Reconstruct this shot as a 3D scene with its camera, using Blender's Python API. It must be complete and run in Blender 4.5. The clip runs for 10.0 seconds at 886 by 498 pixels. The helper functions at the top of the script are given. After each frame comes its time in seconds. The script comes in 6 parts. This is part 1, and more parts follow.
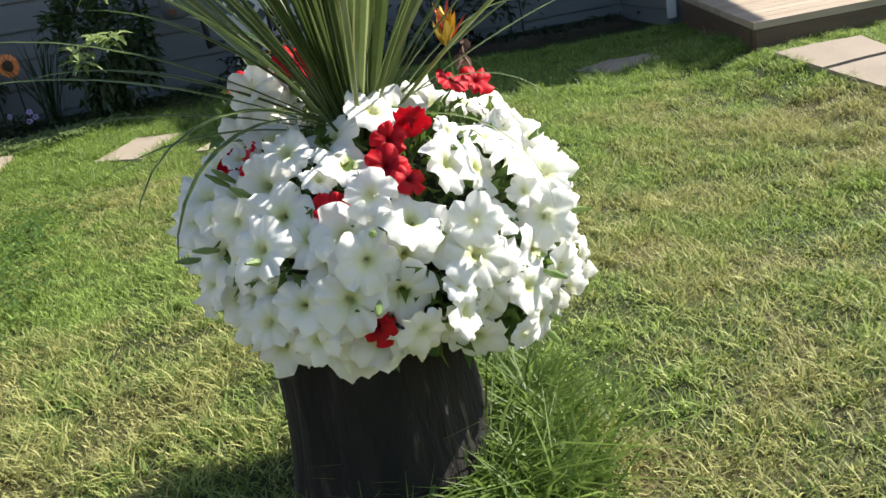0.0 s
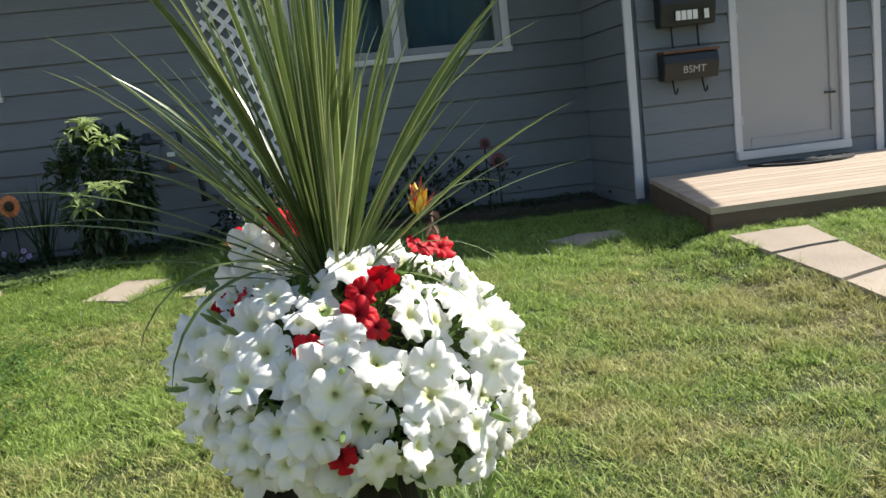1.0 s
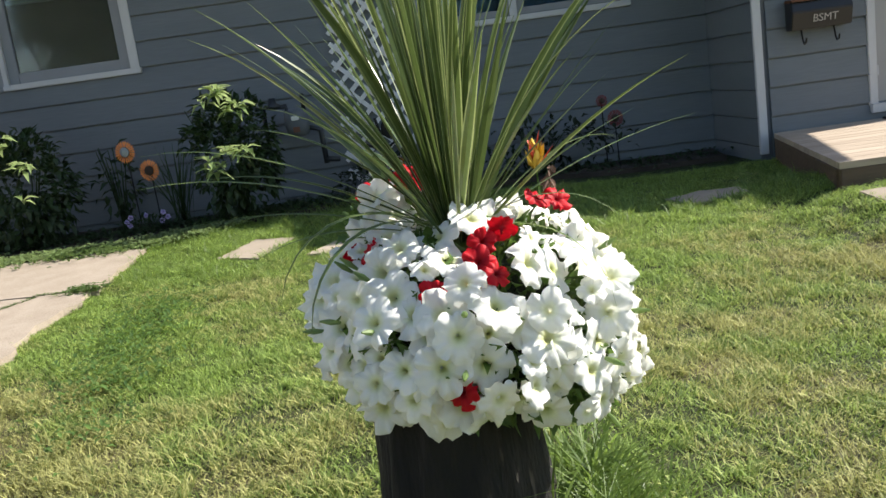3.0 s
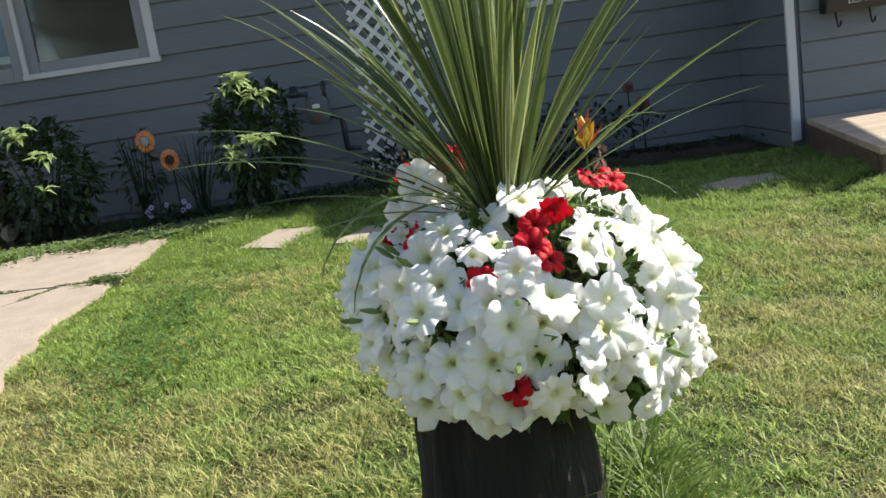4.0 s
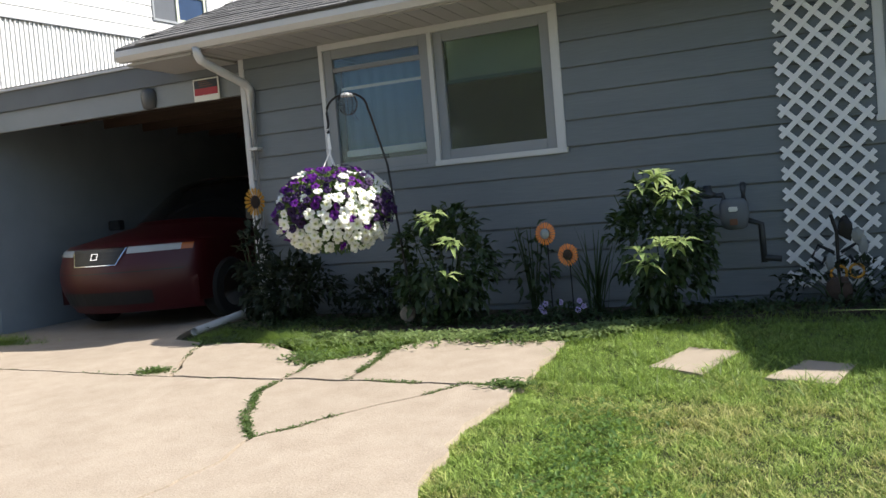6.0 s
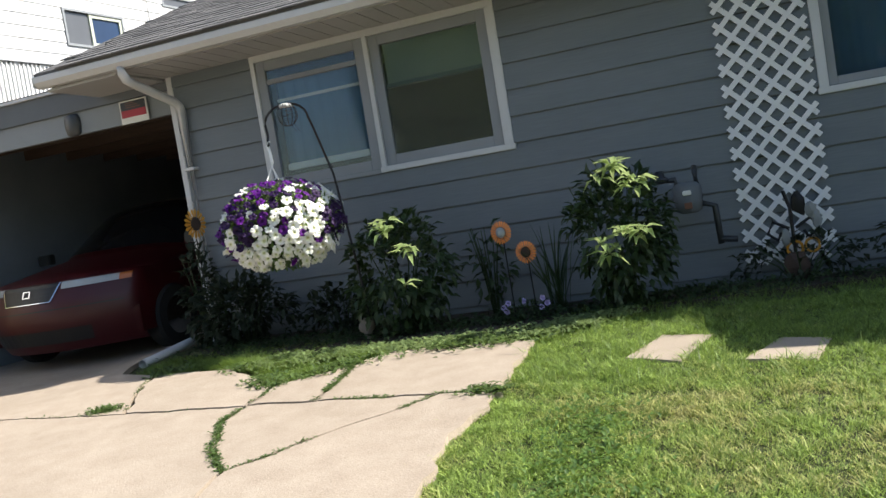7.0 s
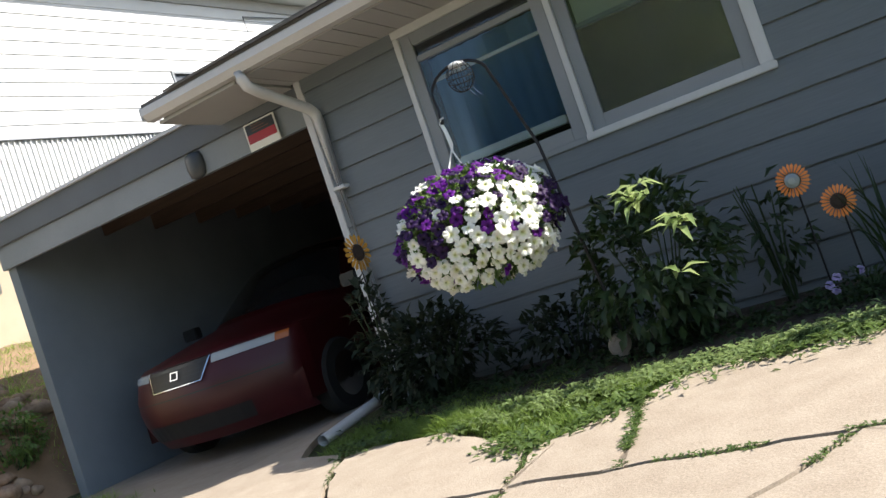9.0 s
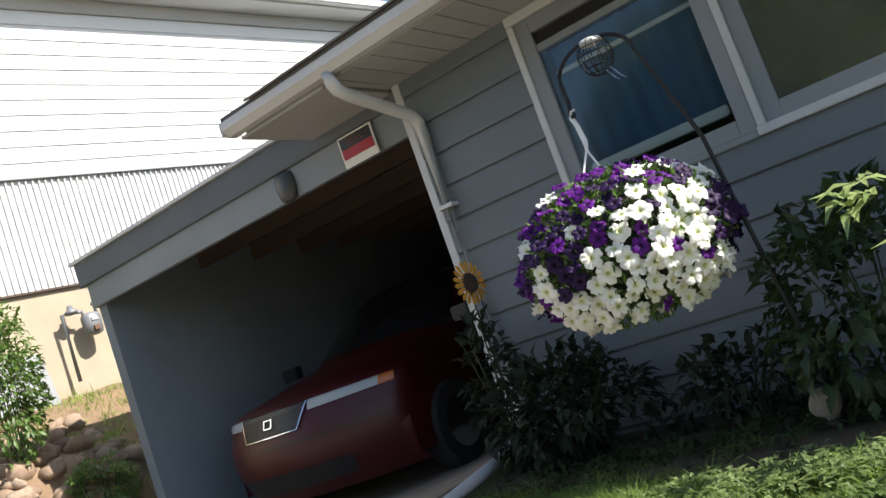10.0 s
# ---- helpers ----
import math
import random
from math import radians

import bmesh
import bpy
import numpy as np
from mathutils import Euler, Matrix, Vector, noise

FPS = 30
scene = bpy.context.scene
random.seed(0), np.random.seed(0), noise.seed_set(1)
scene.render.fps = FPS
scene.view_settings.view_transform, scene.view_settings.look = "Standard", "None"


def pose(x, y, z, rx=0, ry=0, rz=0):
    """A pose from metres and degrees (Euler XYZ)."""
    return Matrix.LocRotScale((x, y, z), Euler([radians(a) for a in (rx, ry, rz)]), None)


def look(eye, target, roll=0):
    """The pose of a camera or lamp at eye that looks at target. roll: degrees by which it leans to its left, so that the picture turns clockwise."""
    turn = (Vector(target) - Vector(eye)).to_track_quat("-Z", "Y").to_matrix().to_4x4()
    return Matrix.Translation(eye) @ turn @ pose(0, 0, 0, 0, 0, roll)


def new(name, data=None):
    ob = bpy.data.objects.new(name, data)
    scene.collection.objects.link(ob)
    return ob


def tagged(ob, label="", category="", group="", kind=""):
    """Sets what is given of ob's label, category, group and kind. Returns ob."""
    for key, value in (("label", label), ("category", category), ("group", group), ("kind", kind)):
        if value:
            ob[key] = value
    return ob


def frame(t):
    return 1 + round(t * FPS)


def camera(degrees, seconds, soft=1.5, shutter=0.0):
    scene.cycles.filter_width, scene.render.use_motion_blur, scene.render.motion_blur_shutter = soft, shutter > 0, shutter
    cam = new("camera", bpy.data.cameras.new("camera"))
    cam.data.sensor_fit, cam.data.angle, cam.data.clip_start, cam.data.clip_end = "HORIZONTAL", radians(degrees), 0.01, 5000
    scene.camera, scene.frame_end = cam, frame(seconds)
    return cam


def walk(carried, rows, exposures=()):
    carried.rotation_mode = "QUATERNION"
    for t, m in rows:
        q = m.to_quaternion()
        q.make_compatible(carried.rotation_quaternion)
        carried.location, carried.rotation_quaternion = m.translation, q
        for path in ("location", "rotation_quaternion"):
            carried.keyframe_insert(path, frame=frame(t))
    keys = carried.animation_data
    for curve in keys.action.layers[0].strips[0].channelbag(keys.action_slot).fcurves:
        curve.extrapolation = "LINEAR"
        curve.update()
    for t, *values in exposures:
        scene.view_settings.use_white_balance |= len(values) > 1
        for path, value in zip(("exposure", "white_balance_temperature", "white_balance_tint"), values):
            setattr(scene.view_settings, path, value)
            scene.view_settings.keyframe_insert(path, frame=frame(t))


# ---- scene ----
cam = camera(55.2, 10.0)
PATH = [
    (0, (2.317, -6.842, 0.758), (2.469, -4.964, 0.086), -10.3),
    (0.3, (2.269, -6.907, 0.779), (2.555, -5.014, 0.2), -6.9),
    (0.5, (2.278, -6.935, 0.794), (2.59, -5.025, 0.287), -5.6),
    (1, (2.321, -7.036, 0.787), (2.585, -5.078, 0.472), -6.4),
    (1.5, (2.31, -7.099, 0.783), (2.479, -5.137, 0.437), -7.6),
    (2, (2.312, -7.108, 0.782), (2.375, -5.149, 0.387), -8.2),
    (2.5, (2.31, -7.127, 0.785), (2.327, -5.161, 0.418), -8.0),
    (4, (2.253, -7.019, 0.761), (2.195, -5.057, 0.375), -8.3),
    (4.5, (2.121, -6.879, 0.713), (2.004, -4.907, 0.404), -8.9),
    (4.7, (2.076, -6.771, 0.754), (1.8, -4.806, 0.5), -8.4),
    (4.8, (2.034, -6.735, 0.791), (1.664, -4.783, 0.563), -7.6),
    (5, (1.937, -6.631, 0.831), (1.382, -4.718, 0.655), -6.1),
    (5.2, (1.876, -6.533, 0.838), (1.165, -4.668, 0.71), -5.5),
    (5.5, (1.82, -6.544, 0.886), (1.004, -4.72, 0.792), -4.3),
    (7, (1.552, -6.434, 0.878), (0.889, -4.549, 0.781), -9.2),
    (7.5, (1.394, -6.092, 0.793), (0.77, -4.193, 0.72), -15.7),
    (8, (1.08, -5.861, 0.763), (0.438, -3.966, 0.749), -20.7),
    (8.5, (0.722, -5.471, 0.734), (-0.04, -3.622, 0.695), -24.3),
    (9, (0.294, -5.084, 0.737), (-0.617, -3.305, 0.8), -18.8),
    (9.5, (0.025, -4.636, 0.773), (-0.931, -2.887, 0.941), -19.9),
    (10, (-0.212, -4.262, 0.804), (-1.318, -2.61, 1.015), -19.5),
]
walk(cam, [(t, look(eye, target, roll)) for t, eye, target, roll in PATH], [(0, 0.95), (5.5, 0.98), (7, 1.05), (9, 1.12), (9.5, 1.1), (10, 1.0)])
# ---- world, sun and exposure ----
SUN = Vector((1.08, 0.205, 1.0)).normalized()
world = bpy.data.worlds.new("sky")
scene.world = world
world.use_nodes = True
_n = world.node_tree.nodes
_sky = _n.new("ShaderNodeTexSky")
_sky.sky_type, _sky.sun_disc = "NISHITA", False
_sky.sun_elevation, _sky.sun_rotation = math.asin(SUN.z), math.atan2(SUN.x, SUN.y)
world.node_tree.links.new(_sky.outputs[0], _n["Background"].inputs[0])
_n["Background"].inputs[1].default_value = 0.1
sun = new("sun", bpy.data.lights.new("sun", "SUN"))
sun.data.energy, sun.data.angle, sun.data.color = 5.0, radians(0.53), (1.0, 0.94, 0.84)
sun.matrix_world = look(SUN * 20, (0, 0, 0))


# ---- materials ----
class Nodes:
    """A small builder for node materials."""

    def __init__(self, name, rough=0.7, metal=0.0, spec=0.5):
        self.m = bpy.data.materials.new(name)
        self.m.use_nodes = True
        self.t = self.m.node_tree
        self.b = self.t.nodes["Principled BSDF"]
        self.b.inputs["Roughness"].default_value = rough
        self.b.inputs["Metallic"].default_value = metal
        self.b.inputs["Specular IOR Level"].default_value = spec
        self.co = None

    def add(self, kind, **sets):
        n = self.t.nodes.new(kind)
        for k, v in sets.items():
            n.inputs[k].default_value = v
        return n

    def link(self, a, b):
        self.t.links.new(a, b)

    def coords(self, stretch=(1, 1, 1), kind="Object"):
        tc = self.add("ShaderNodeTexCoord")
        mp = self.add("ShaderNodeMapping")
        mp.inputs["Scale"].default_value = stretch
        self.link(tc.outputs[kind], mp.inputs[0])
        return mp.outputs[0]

    def world_coords(self, stretch=(1, 1, 1)):
        g = self.add("ShaderNodeNewGeometry")
        mp = self.add("ShaderNodeMapping")
        mp.inputs["Scale"].default_value = stretch
        self.link(g.outputs["Position"], mp.inputs[0])
        return mp.outputs[0]

    def noise(self, scale, detail=4, co=None, rough=0.55):
        n = self.add("ShaderNodeTexNoise", Scale=scale, Detail=detail, Roughness=rough)
        if co is not None:
            self.link(co, n.inputs["Vector"])
        return n.outputs["Fac"]

    def ramp(self, fac, stops):
        r = self.add("ShaderNodeValToRGB")
        while len(r.color_ramp.elements) < len(stops):
            r.color_ramp.elements.new(0.5)
        for e, (p, c) in zip(r.color_ramp.elements, stops):
            e.position, e.color = p, (*c, 1)
        self.link(fac, r.inputs[0])
        return r.outputs[0]

    def mix(self, fac, a, b, mode="MIX"):
        n = self.t.nodes.new("ShaderNodeMix")
        n.data_type, n.blend_type = "RGBA", mode
        for i, v in ((0, fac), (6, a), (7, b)):
            if isinstance(v, (int, float)):
                n.inputs[i].default_value = v
            elif isinstance(v, tuple):
                n.inputs[i].default_value = (*v, 1)
            else:
                self.link(v, n.inputs[i])
        return n.outputs[2]

    def random(self, island=False):
        if island:
            return self.add("ShaderNodeNewGeometry").outputs["Random Per Island"]
        return self.add("ShaderNodeObjectInfo").outputs["Random"]

    def base(self, c):
        if isinstance(c, tuple):
            self.b.inputs["Base Color"].default_value = (*c, 1)
        else:
            self.link(c, self.b.inputs["Base Color"])
        return self

    def bump(self, height, strength=0.4, dist=0.01):
        n = self.add("ShaderNodeBump", Strength=strength, Distance=dist)
        self.link(height, n.inputs["Height"])
        self.link(n.outputs[0], self.b.inputs["Normal"])
        return self

    def through_light(self, colour, amount):
        """Thin leaves and petals let part of the light through."""
        tr = self.add("ShaderNodeBsdfTranslucent")
        if isinstance(colour, tuple):
            tr.inputs[0].default_value = (*colour, 1)
        else:
            self.link(colour, tr.inputs[0])
        mx = self.add("ShaderNodeMixShader")
        mx.inputs[0].default_value = amount
        out = self.t.nodes["Material Output"]
        self.link(self.b.outputs[0], mx.inputs[1])
        self.link(tr.outputs[0], mx.inputs[2])
        self.link(mx.outputs[0], out.inputs[0])
        return self


def simple(name, colour, rough=0.6, metal=0.0, vary=0.12, scale=12.0, bump=0.15, dist=0.004, stretch=(1, 1, 1), spec=0.5):
    """A painted or plain surface: one hue with two scales of unevenness and fine relief."""
    n = Nodes(name, rough, metal, spec)
    co = n.world_coords(stretch)
    big, small = n.noise(scale * 0.12, 3, co), n.noise(scale * 6, 5, co)
    dark = tuple(c * (1 - vary) for c in colour)
    light = tuple(min(1, c * (1 + vary)) for c in colour)
    c = n.ramp(big, [(0.3, dark), (0.7, light)])
    c = n.mix(0.25, c, n.ramp(small, [(0.3, dark), (0.7, light)]))
    n.base(c)
    if bump:
        n.bump(small, bump, dist)
    return n.m


def leafy(name, dark, light, rough=0.45, thru=0.3, island=True):
    n = Nodes(name, rough)
    c = n.ramp(n.random(island), [(0.0, dark), (1.0, light)])
    co = n.world_coords()
    c = n.mix(0.35, c, n.ramp(n.noise(60, 3, co), [(0.3, dark), (0.75, light)]))
    n.base(c)
    n.through_light(tuple(min(1, x * 1.5) for x in light), thru)
    return n.m


def siding_material():
    n = Nodes("siding_paint", 0.55)
    co = n.world_coords((0.6, 1, 4))
    base = n.ramp(n.random(), [(0.0, (0.122, 0.139, 0.157)), (1.0, (0.145, 0.166, 0.185))])
    fade = n.ramp(n.noise(1.3, 4, co), [(0.35, (0.118, 0.136, 0.154)), (0.7, (0.163, 0.183, 0.202))])
    c = n.mix(0.5, base, fade)
    grain = n.noise(45, 5, n.world_coords((0.15, 1, 3)))
    c = n.mix(0.25, c, n.ramp(grain, [(0.35, (0.11, 0.13, 0.145)), (0.65, (0.18, 0.21, 0.225))]))
    n.base(c).bump(grain, 0.35, 0.004)
    return n.m


def grass_material(name, ground=False):
    """Lush blades that turn to straw in dry patches."""
    n = Nodes(name, 0.6, 0, 0.3)
    co = n.world_coords((1, 1, 0))
    lush_d, lush_l = ((0.02, 0.027, 0.008), (0.07, 0.085, 0.022)) if ground else ((0.045, 0.088, 0.018), (0.44, 0.58, 0.148))
    dry_d, dry_l = ((0.07, 0.06, 0.026), (0.25, 0.205, 0.10)) if ground else ((0.11, 0.12, 0.04), (0.55, 0.54, 0.215))
    rnd = n.noise(90, 3, co) if ground else n.random(True)
    lush = n.ramp(rnd, [(0.15, lush_d), (1.0, lush_l)])
    dry = n.ramp(rnd, [(0.1, dry_d), (1.0, dry_l)])
    big, mid = n.noise(0.9, 4, co), n.noise(5.0, 4, co)
    blend = n.add("ShaderNodeMath")
    blend.operation = "MULTIPLY_ADD"
    n.link(mid, blend.inputs[0])
    blend.inputs[1].default_value = 0.55
    n.link(big, blend.inputs[2])
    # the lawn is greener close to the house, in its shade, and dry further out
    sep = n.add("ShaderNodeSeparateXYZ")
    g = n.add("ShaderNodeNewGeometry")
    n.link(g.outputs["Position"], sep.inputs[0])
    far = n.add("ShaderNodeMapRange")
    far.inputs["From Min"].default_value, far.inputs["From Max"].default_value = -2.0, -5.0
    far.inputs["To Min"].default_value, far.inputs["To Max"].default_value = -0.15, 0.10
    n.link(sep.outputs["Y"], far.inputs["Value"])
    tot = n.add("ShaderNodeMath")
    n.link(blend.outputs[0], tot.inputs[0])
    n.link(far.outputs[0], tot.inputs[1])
    if not ground:
        extra = n.add("ShaderNodeMath")
        extra.operation = "MULTIPLY_ADD"
        n.link(n.random(True), extra.inputs[0])
        extra.inputs[1].default_value = 0.22
        n.link(tot.outputs[0], extra.inputs[2])
        tot = extra
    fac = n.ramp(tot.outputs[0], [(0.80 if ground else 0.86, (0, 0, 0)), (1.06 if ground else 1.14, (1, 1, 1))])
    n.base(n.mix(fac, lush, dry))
    if ground:
        n.bump(n.noise(140, 4, co), 0.8, 0.02)
    else:
        n.through_light(n.mix(fac, lush_l, dry_l), 0.35)
    return n.m


def concrete_material():
    n = Nodes("driveway_concrete", 0.85, 0, 0.3)
    co = n.world_coords()
    c = n.ramp(n.noise(0.9, 5, co), [(0.3, (0.295, 0.24, 0.184)), (0.7, (0.385, 0.32, 0.253))])
    c = n.mix(0.35, c, n.ramp(n.noise(7, 5, co), [(0.3, (0.25, 0.195, 0.147)), (0.65, (0.45, 0.385, 0.31))]))
    c = n.mix(0.3, c, n.ramp(n.noise(160, 3, co), [(0.35, (0.16, 0.13, 0.10)), (0.6, (0.42, 0.36, 0.30))]))
    n.base(c).bump(n.noise(90, 5, co), 0.5, 0.006)
    return n.m


def bark_material():
    n = Nodes("stump_bark", 0.9)
    co = n.world_coords((3, 3, 0.6))
    c = n.ramp(n.noise(6, 6, co), [(0.44, (0.007, 0.006, 0.005)), (0.60, (0.014, 0.011, 0.009)), (0.76, (0.19, 0.15, 0.115))])
    n.base(c).bump(n.noise(14, 7, co), 1.0, 0.02)
    return n.m


def wood_material(name, a, b, along=0, rough=0.7):
    n = Nodes(name, rough)
    s = [9.0, 9.0, 9.0]
    s[along] = 0.7
    co = n.world_coords(tuple(s))
    c = n.ramp(n.noise(3.5, 6, co), [(0.3, a), (0.7, b)])
    c = n.mix(0.4, c, n.ramp(n.random(), [(0, a), (1, b)]))
    n.base(c).bump(n.noise(9, 6, co), 0.4, 0.004)
    return n.m


def shingle_material():
    n = Nodes("asphalt_shingles", 0.95, 0, 0.2)
    c = n.ramp(n.random(), [(0, (0.07, 0.07, 0.074)), (1, (0.18, 0.176, 0.178))])
    c = n.mix(0.5, c, n.ramp(n.noise(300, 2, n.world_coords()), [(0.35, (0.04, 0.04, 0.042)), (0.65, (0.25, 0.245, 0.24))]))
    n.base(c).bump(n.noise(300, 2, n.world_coords()), 0.6, 0.004)
    return n.m


def petal_material(name, edge, throat, vein, thru=0.3):
    """Petals: a pale or deep limb, veins towards a throat of another hue, by the flower's own x and y."""
    n = Nodes(name, 0.55, 0, 0.25)
    tc = n.add("ShaderNodeTexCoord")
    sep = n.add("ShaderNodeSeparateXYZ")
    n.link(tc.outputs["Object"], sep.inputs[0])
    sq = [n.add("ShaderNodeMath") for _ in range(3)]
    for s, ax in zip(sq[:2], "XY"):
        s.operation = "MULTIPLY"
        n.link(sep.outputs[ax], s.inputs[0])
        n.link(sep.outputs[ax], s.inputs[1])
    n.link(sq[0].outputs[0], sq[2].inputs[0])
    n.link(sq[1].outputs[0], sq[2].inputs[1])
    r = n.add("ShaderNodeMath")
    r.operation = "SQRT"
    n.link(sq[2].outputs[0], r.inputs[0])
    c = n.ramp(r.outputs[0], [(0.005, throat), (0.011, vein), (0.021, edge), (0.05, edge)])
    c = n.mix(0.12, c, n.ramp(n.noise(120, 3, n.coords()), [(0.3, vein), (0.7, edge)]))
    n.base(c).bump(n.noise(90, 3, n.coords()), 0.25, 0.004)
    n.through_light(edge, thru)
    return n.m


def glass_material(name, ior, tint=(0.9, 0.95, 0.95)):
    n = Nodes(name, 0.02)
    out = n.t.nodes["Material Output"]
    tr, gl, mx = n.add("ShaderNodeBsdfTransparent"), n.add("ShaderNodeBsdfGlossy", Roughness=0.05), n.add("ShaderNodeMixShader")
    tr.inputs[0].default_value = (*tint, 1)
    fr = n.add("ShaderNodeFresnel", IOR=ior)
    n.link(fr.outputs[0], mx.inputs[0])
    n.link(tr.outputs[0], mx.inputs[1])
    n.link(gl.outputs[0], mx.inputs[2])
    n.link(mx.outputs[0], out.inputs[0])
    return n.m


def screen_material():
    """Fine grey insect netting: part of the light goes through it."""
    n = Nodes("insect_screen", 0.9, 0, 0.1)
    n.base(n.ramp(n.noise(5, 3, n.world_coords()), [(0.3, (0.17, 0.18, 0.15)), (0.7, (0.27, 0.28, 0.23))]))
    tr, mx = n.add("ShaderNodeBsdfTransparent"), n.add("ShaderNodeMixShader")
    mx.inputs[0].default_value = 0.14
    n.link(tr.outputs[0], mx.inputs[1])
    n.link(n.b.outputs[0], mx.inputs[2])
    n.link(mx.outputs[0], n.t.nodes["Material Output"].inputs[0])
    return n.m


M_SCREEN = screen_material()
M_SIDING = siding_material()
M_WALLCORE = simple("wall_backing", (0.12, 0.135, 0.15), 0.8)
M_TRIM = simple("white_trim_paint", (0.53, 0.54, 0.555), 0.45, vary=0.1, scale=9, stretch=(1, 1, 0.3))
M_SOFFIT = simple("soffit_aluminium", (0.385, 0.38, 0.375), 0.5, vary=0.08)
M_GUTTER = simple("gutter_enamel", (0.53, 0.53, 0.53), 0.35, vary=0.1, scale=5)
M_SASH = simple("grey_sash_paint", (0.23, 0.245, 0.265), 0.5)
# near-black lining: the darkness of unlit rooms put into the colour
M_ROOM = simple("unlit_room_dark", (0.03, 0.034, 0.04), 0.9)
M_BLIND = simple("roller_blind_cloth", (0.42, 0.45, 0.38), 0.8, vary=0.06)
# blue of the reflected sky, put on a sheet behind the panes
M_SKYBLUE = simple("reflected_sky_blue", (0.16, 0.33, 0.60), 0.85, vary=0.15, scale=10)
M_GLASS = glass_material("window_glass", 1.5)
M_DOUBLE = glass_material("double_window_glass", 2.1)
M_LATTICE = simple("white_lattice_plastic", (0.74, 0.74, 0.76), 0.4, vary=0.05)
M_SHINGLE = shingle_material()
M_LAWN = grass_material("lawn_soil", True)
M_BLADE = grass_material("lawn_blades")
M_LUSH = leafy("lush_blades", (0.03, 0.065, 0.012), (0.20, 0.29, 0.06), 0.5, 0.35)
# copy of the carport paint, slightly darker and bluer, for the shaded wall
M_CARPORTSHADE = simple("carport_shade_paint", (0.19, 0.225, 0.26), 0.65, vary=0.15)
M_METER = simple("dark_meter_paint", (0.035, 0.04, 0.045), 0.5, 0.2)
M_CONCRETE = concrete_material()
M_SOIL = simple("dark_soil", (0.055, 0.042, 0.03), 0.95, vary=0.4, scale=20, bump=0.8, dist=0.02)
M_BARK = bark_material()
M_DECK = wood_material("weathered_deck_boards", (0.30, 0.235, 0.175), (0.50, 0.41, 0.32), 0)
M_DECKSIDE = wood_material("deck_fascia_wood", (0.06, 0.038, 0.026), (0.15, 0.098, 0.064), 0)
M_PAVER = simple("sandstone_paver", (0.33, 0.275, 0.215), 0.9, vary=0.2, scale=14, bump=0.5, dist=0.006)
M_BLUE = simple("carport_grey_blue_paint", (0.21, 0.235, 0.255), 0.6, vary=0.12)
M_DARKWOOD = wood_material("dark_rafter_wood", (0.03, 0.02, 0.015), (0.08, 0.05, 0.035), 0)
M_WHITESIDING = simple("neighbour_white_siding", (0.63, 0.635, 0.64), 0.5, vary=0.03)
M_TAN = simple("neighbour_tan_foundation", (0.40, 0.335, 0.25), 0.9, vary=0.15, bump=0.5)
M_DOOR = simple("white_door_paint", (0.33, 0.33, 0.325), 0.45, vary=0.06)
M_BLACK = simple("black_enamel", (0.012, 0.013, 0.014), 0.4, vary=0.2)
M_IRON = simple("black_iron", (0.02, 0.02, 0.022), 0.5, 0.6, vary=0.3)
M_CARRED = simple("dark_red_car_paint", (0.05, 0.0025, 0.0045), 0.42, vary=0.08, bump=0)
M_CHROME = simple("chrome", (0.75, 0.75, 0.76), 0.15, 1.0, vary=0.05, bump=0)
M_TYRE = simple("rubber", (0.02, 0.02, 0.02), 0.85)
M_LENS = simple("headlight_lens", (0.40, 0.43, 0.44), 0.12, vary=0.1, bump=0)
M_AMBER = simple("amber_lens", (0.5, 0.15, 0.04), 0.25, bump=0)
M_PIPE = simple("grey_pipe", (0.2, 0.21, 0.22), 0.5, 0.3)
M_STONE = simple("field_stone", (0.24, 0.20, 0.165), 0.9, vary=0.3, scale=14, bump=0.7, dist=0.01)
M_LEAF = leafy("petunia_leaf", (0.03, 0.065, 0.016), (0.13, 0.22, 0.045))
M_COVER = leafy("ground_cover_leaf", (0.045, 0.075, 0.028), (0.25, 0.33, 0.13))
M_TREE = leafy("street_tree_leaf", (0.09, 0.13, 0.04), (0.28, 0.34, 0.14))
M_WEED = leafy("crack_weed_leaf", (0.03, 0.052, 0.018), (0.12, 0.185, 0.05))
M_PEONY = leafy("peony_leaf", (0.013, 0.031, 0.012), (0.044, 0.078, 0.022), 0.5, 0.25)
# leaf green taken down to near black, for the bed's deep shade
M_SHADELEAF = leafy("shade_dark_leaf", (0.007, 0.014, 0.006), (0.021, 0.035, 0.013), 0.75, 0.15)
# paler leaf green with the sunlight put into the colour
M_PALELEAF = leafy("pale_sunlit_leaf", (0.10, 0.18, 0.05), (0.35, 0.43, 0.19), 0.35, 0.35)
M_SPIKE = leafy("spike_leaf", (0.024, 0.048, 0.012), (0.105, 0.15, 0.042), 0.32, 0.2, island=False)
M_SPIKE_EDGE = leafy("spike_leaf_edge", (0.07, 0.10, 0.03), (0.32, 0.37, 0.15), 0.32, 0.25, island=False)
M_WHITEPETAL = petal_material("white_petal", (0.94, 0.94, 0.915), (0.55, 0.58, 0.10), (0.82, 0.86, 0.55), 0.33)
M_REDPETAL = petal_material("red_petal", (0.58, 0.005, 0.016), (0.12, 0.0, 0.006), (0.40, 0.003, 0.012), 0.28)
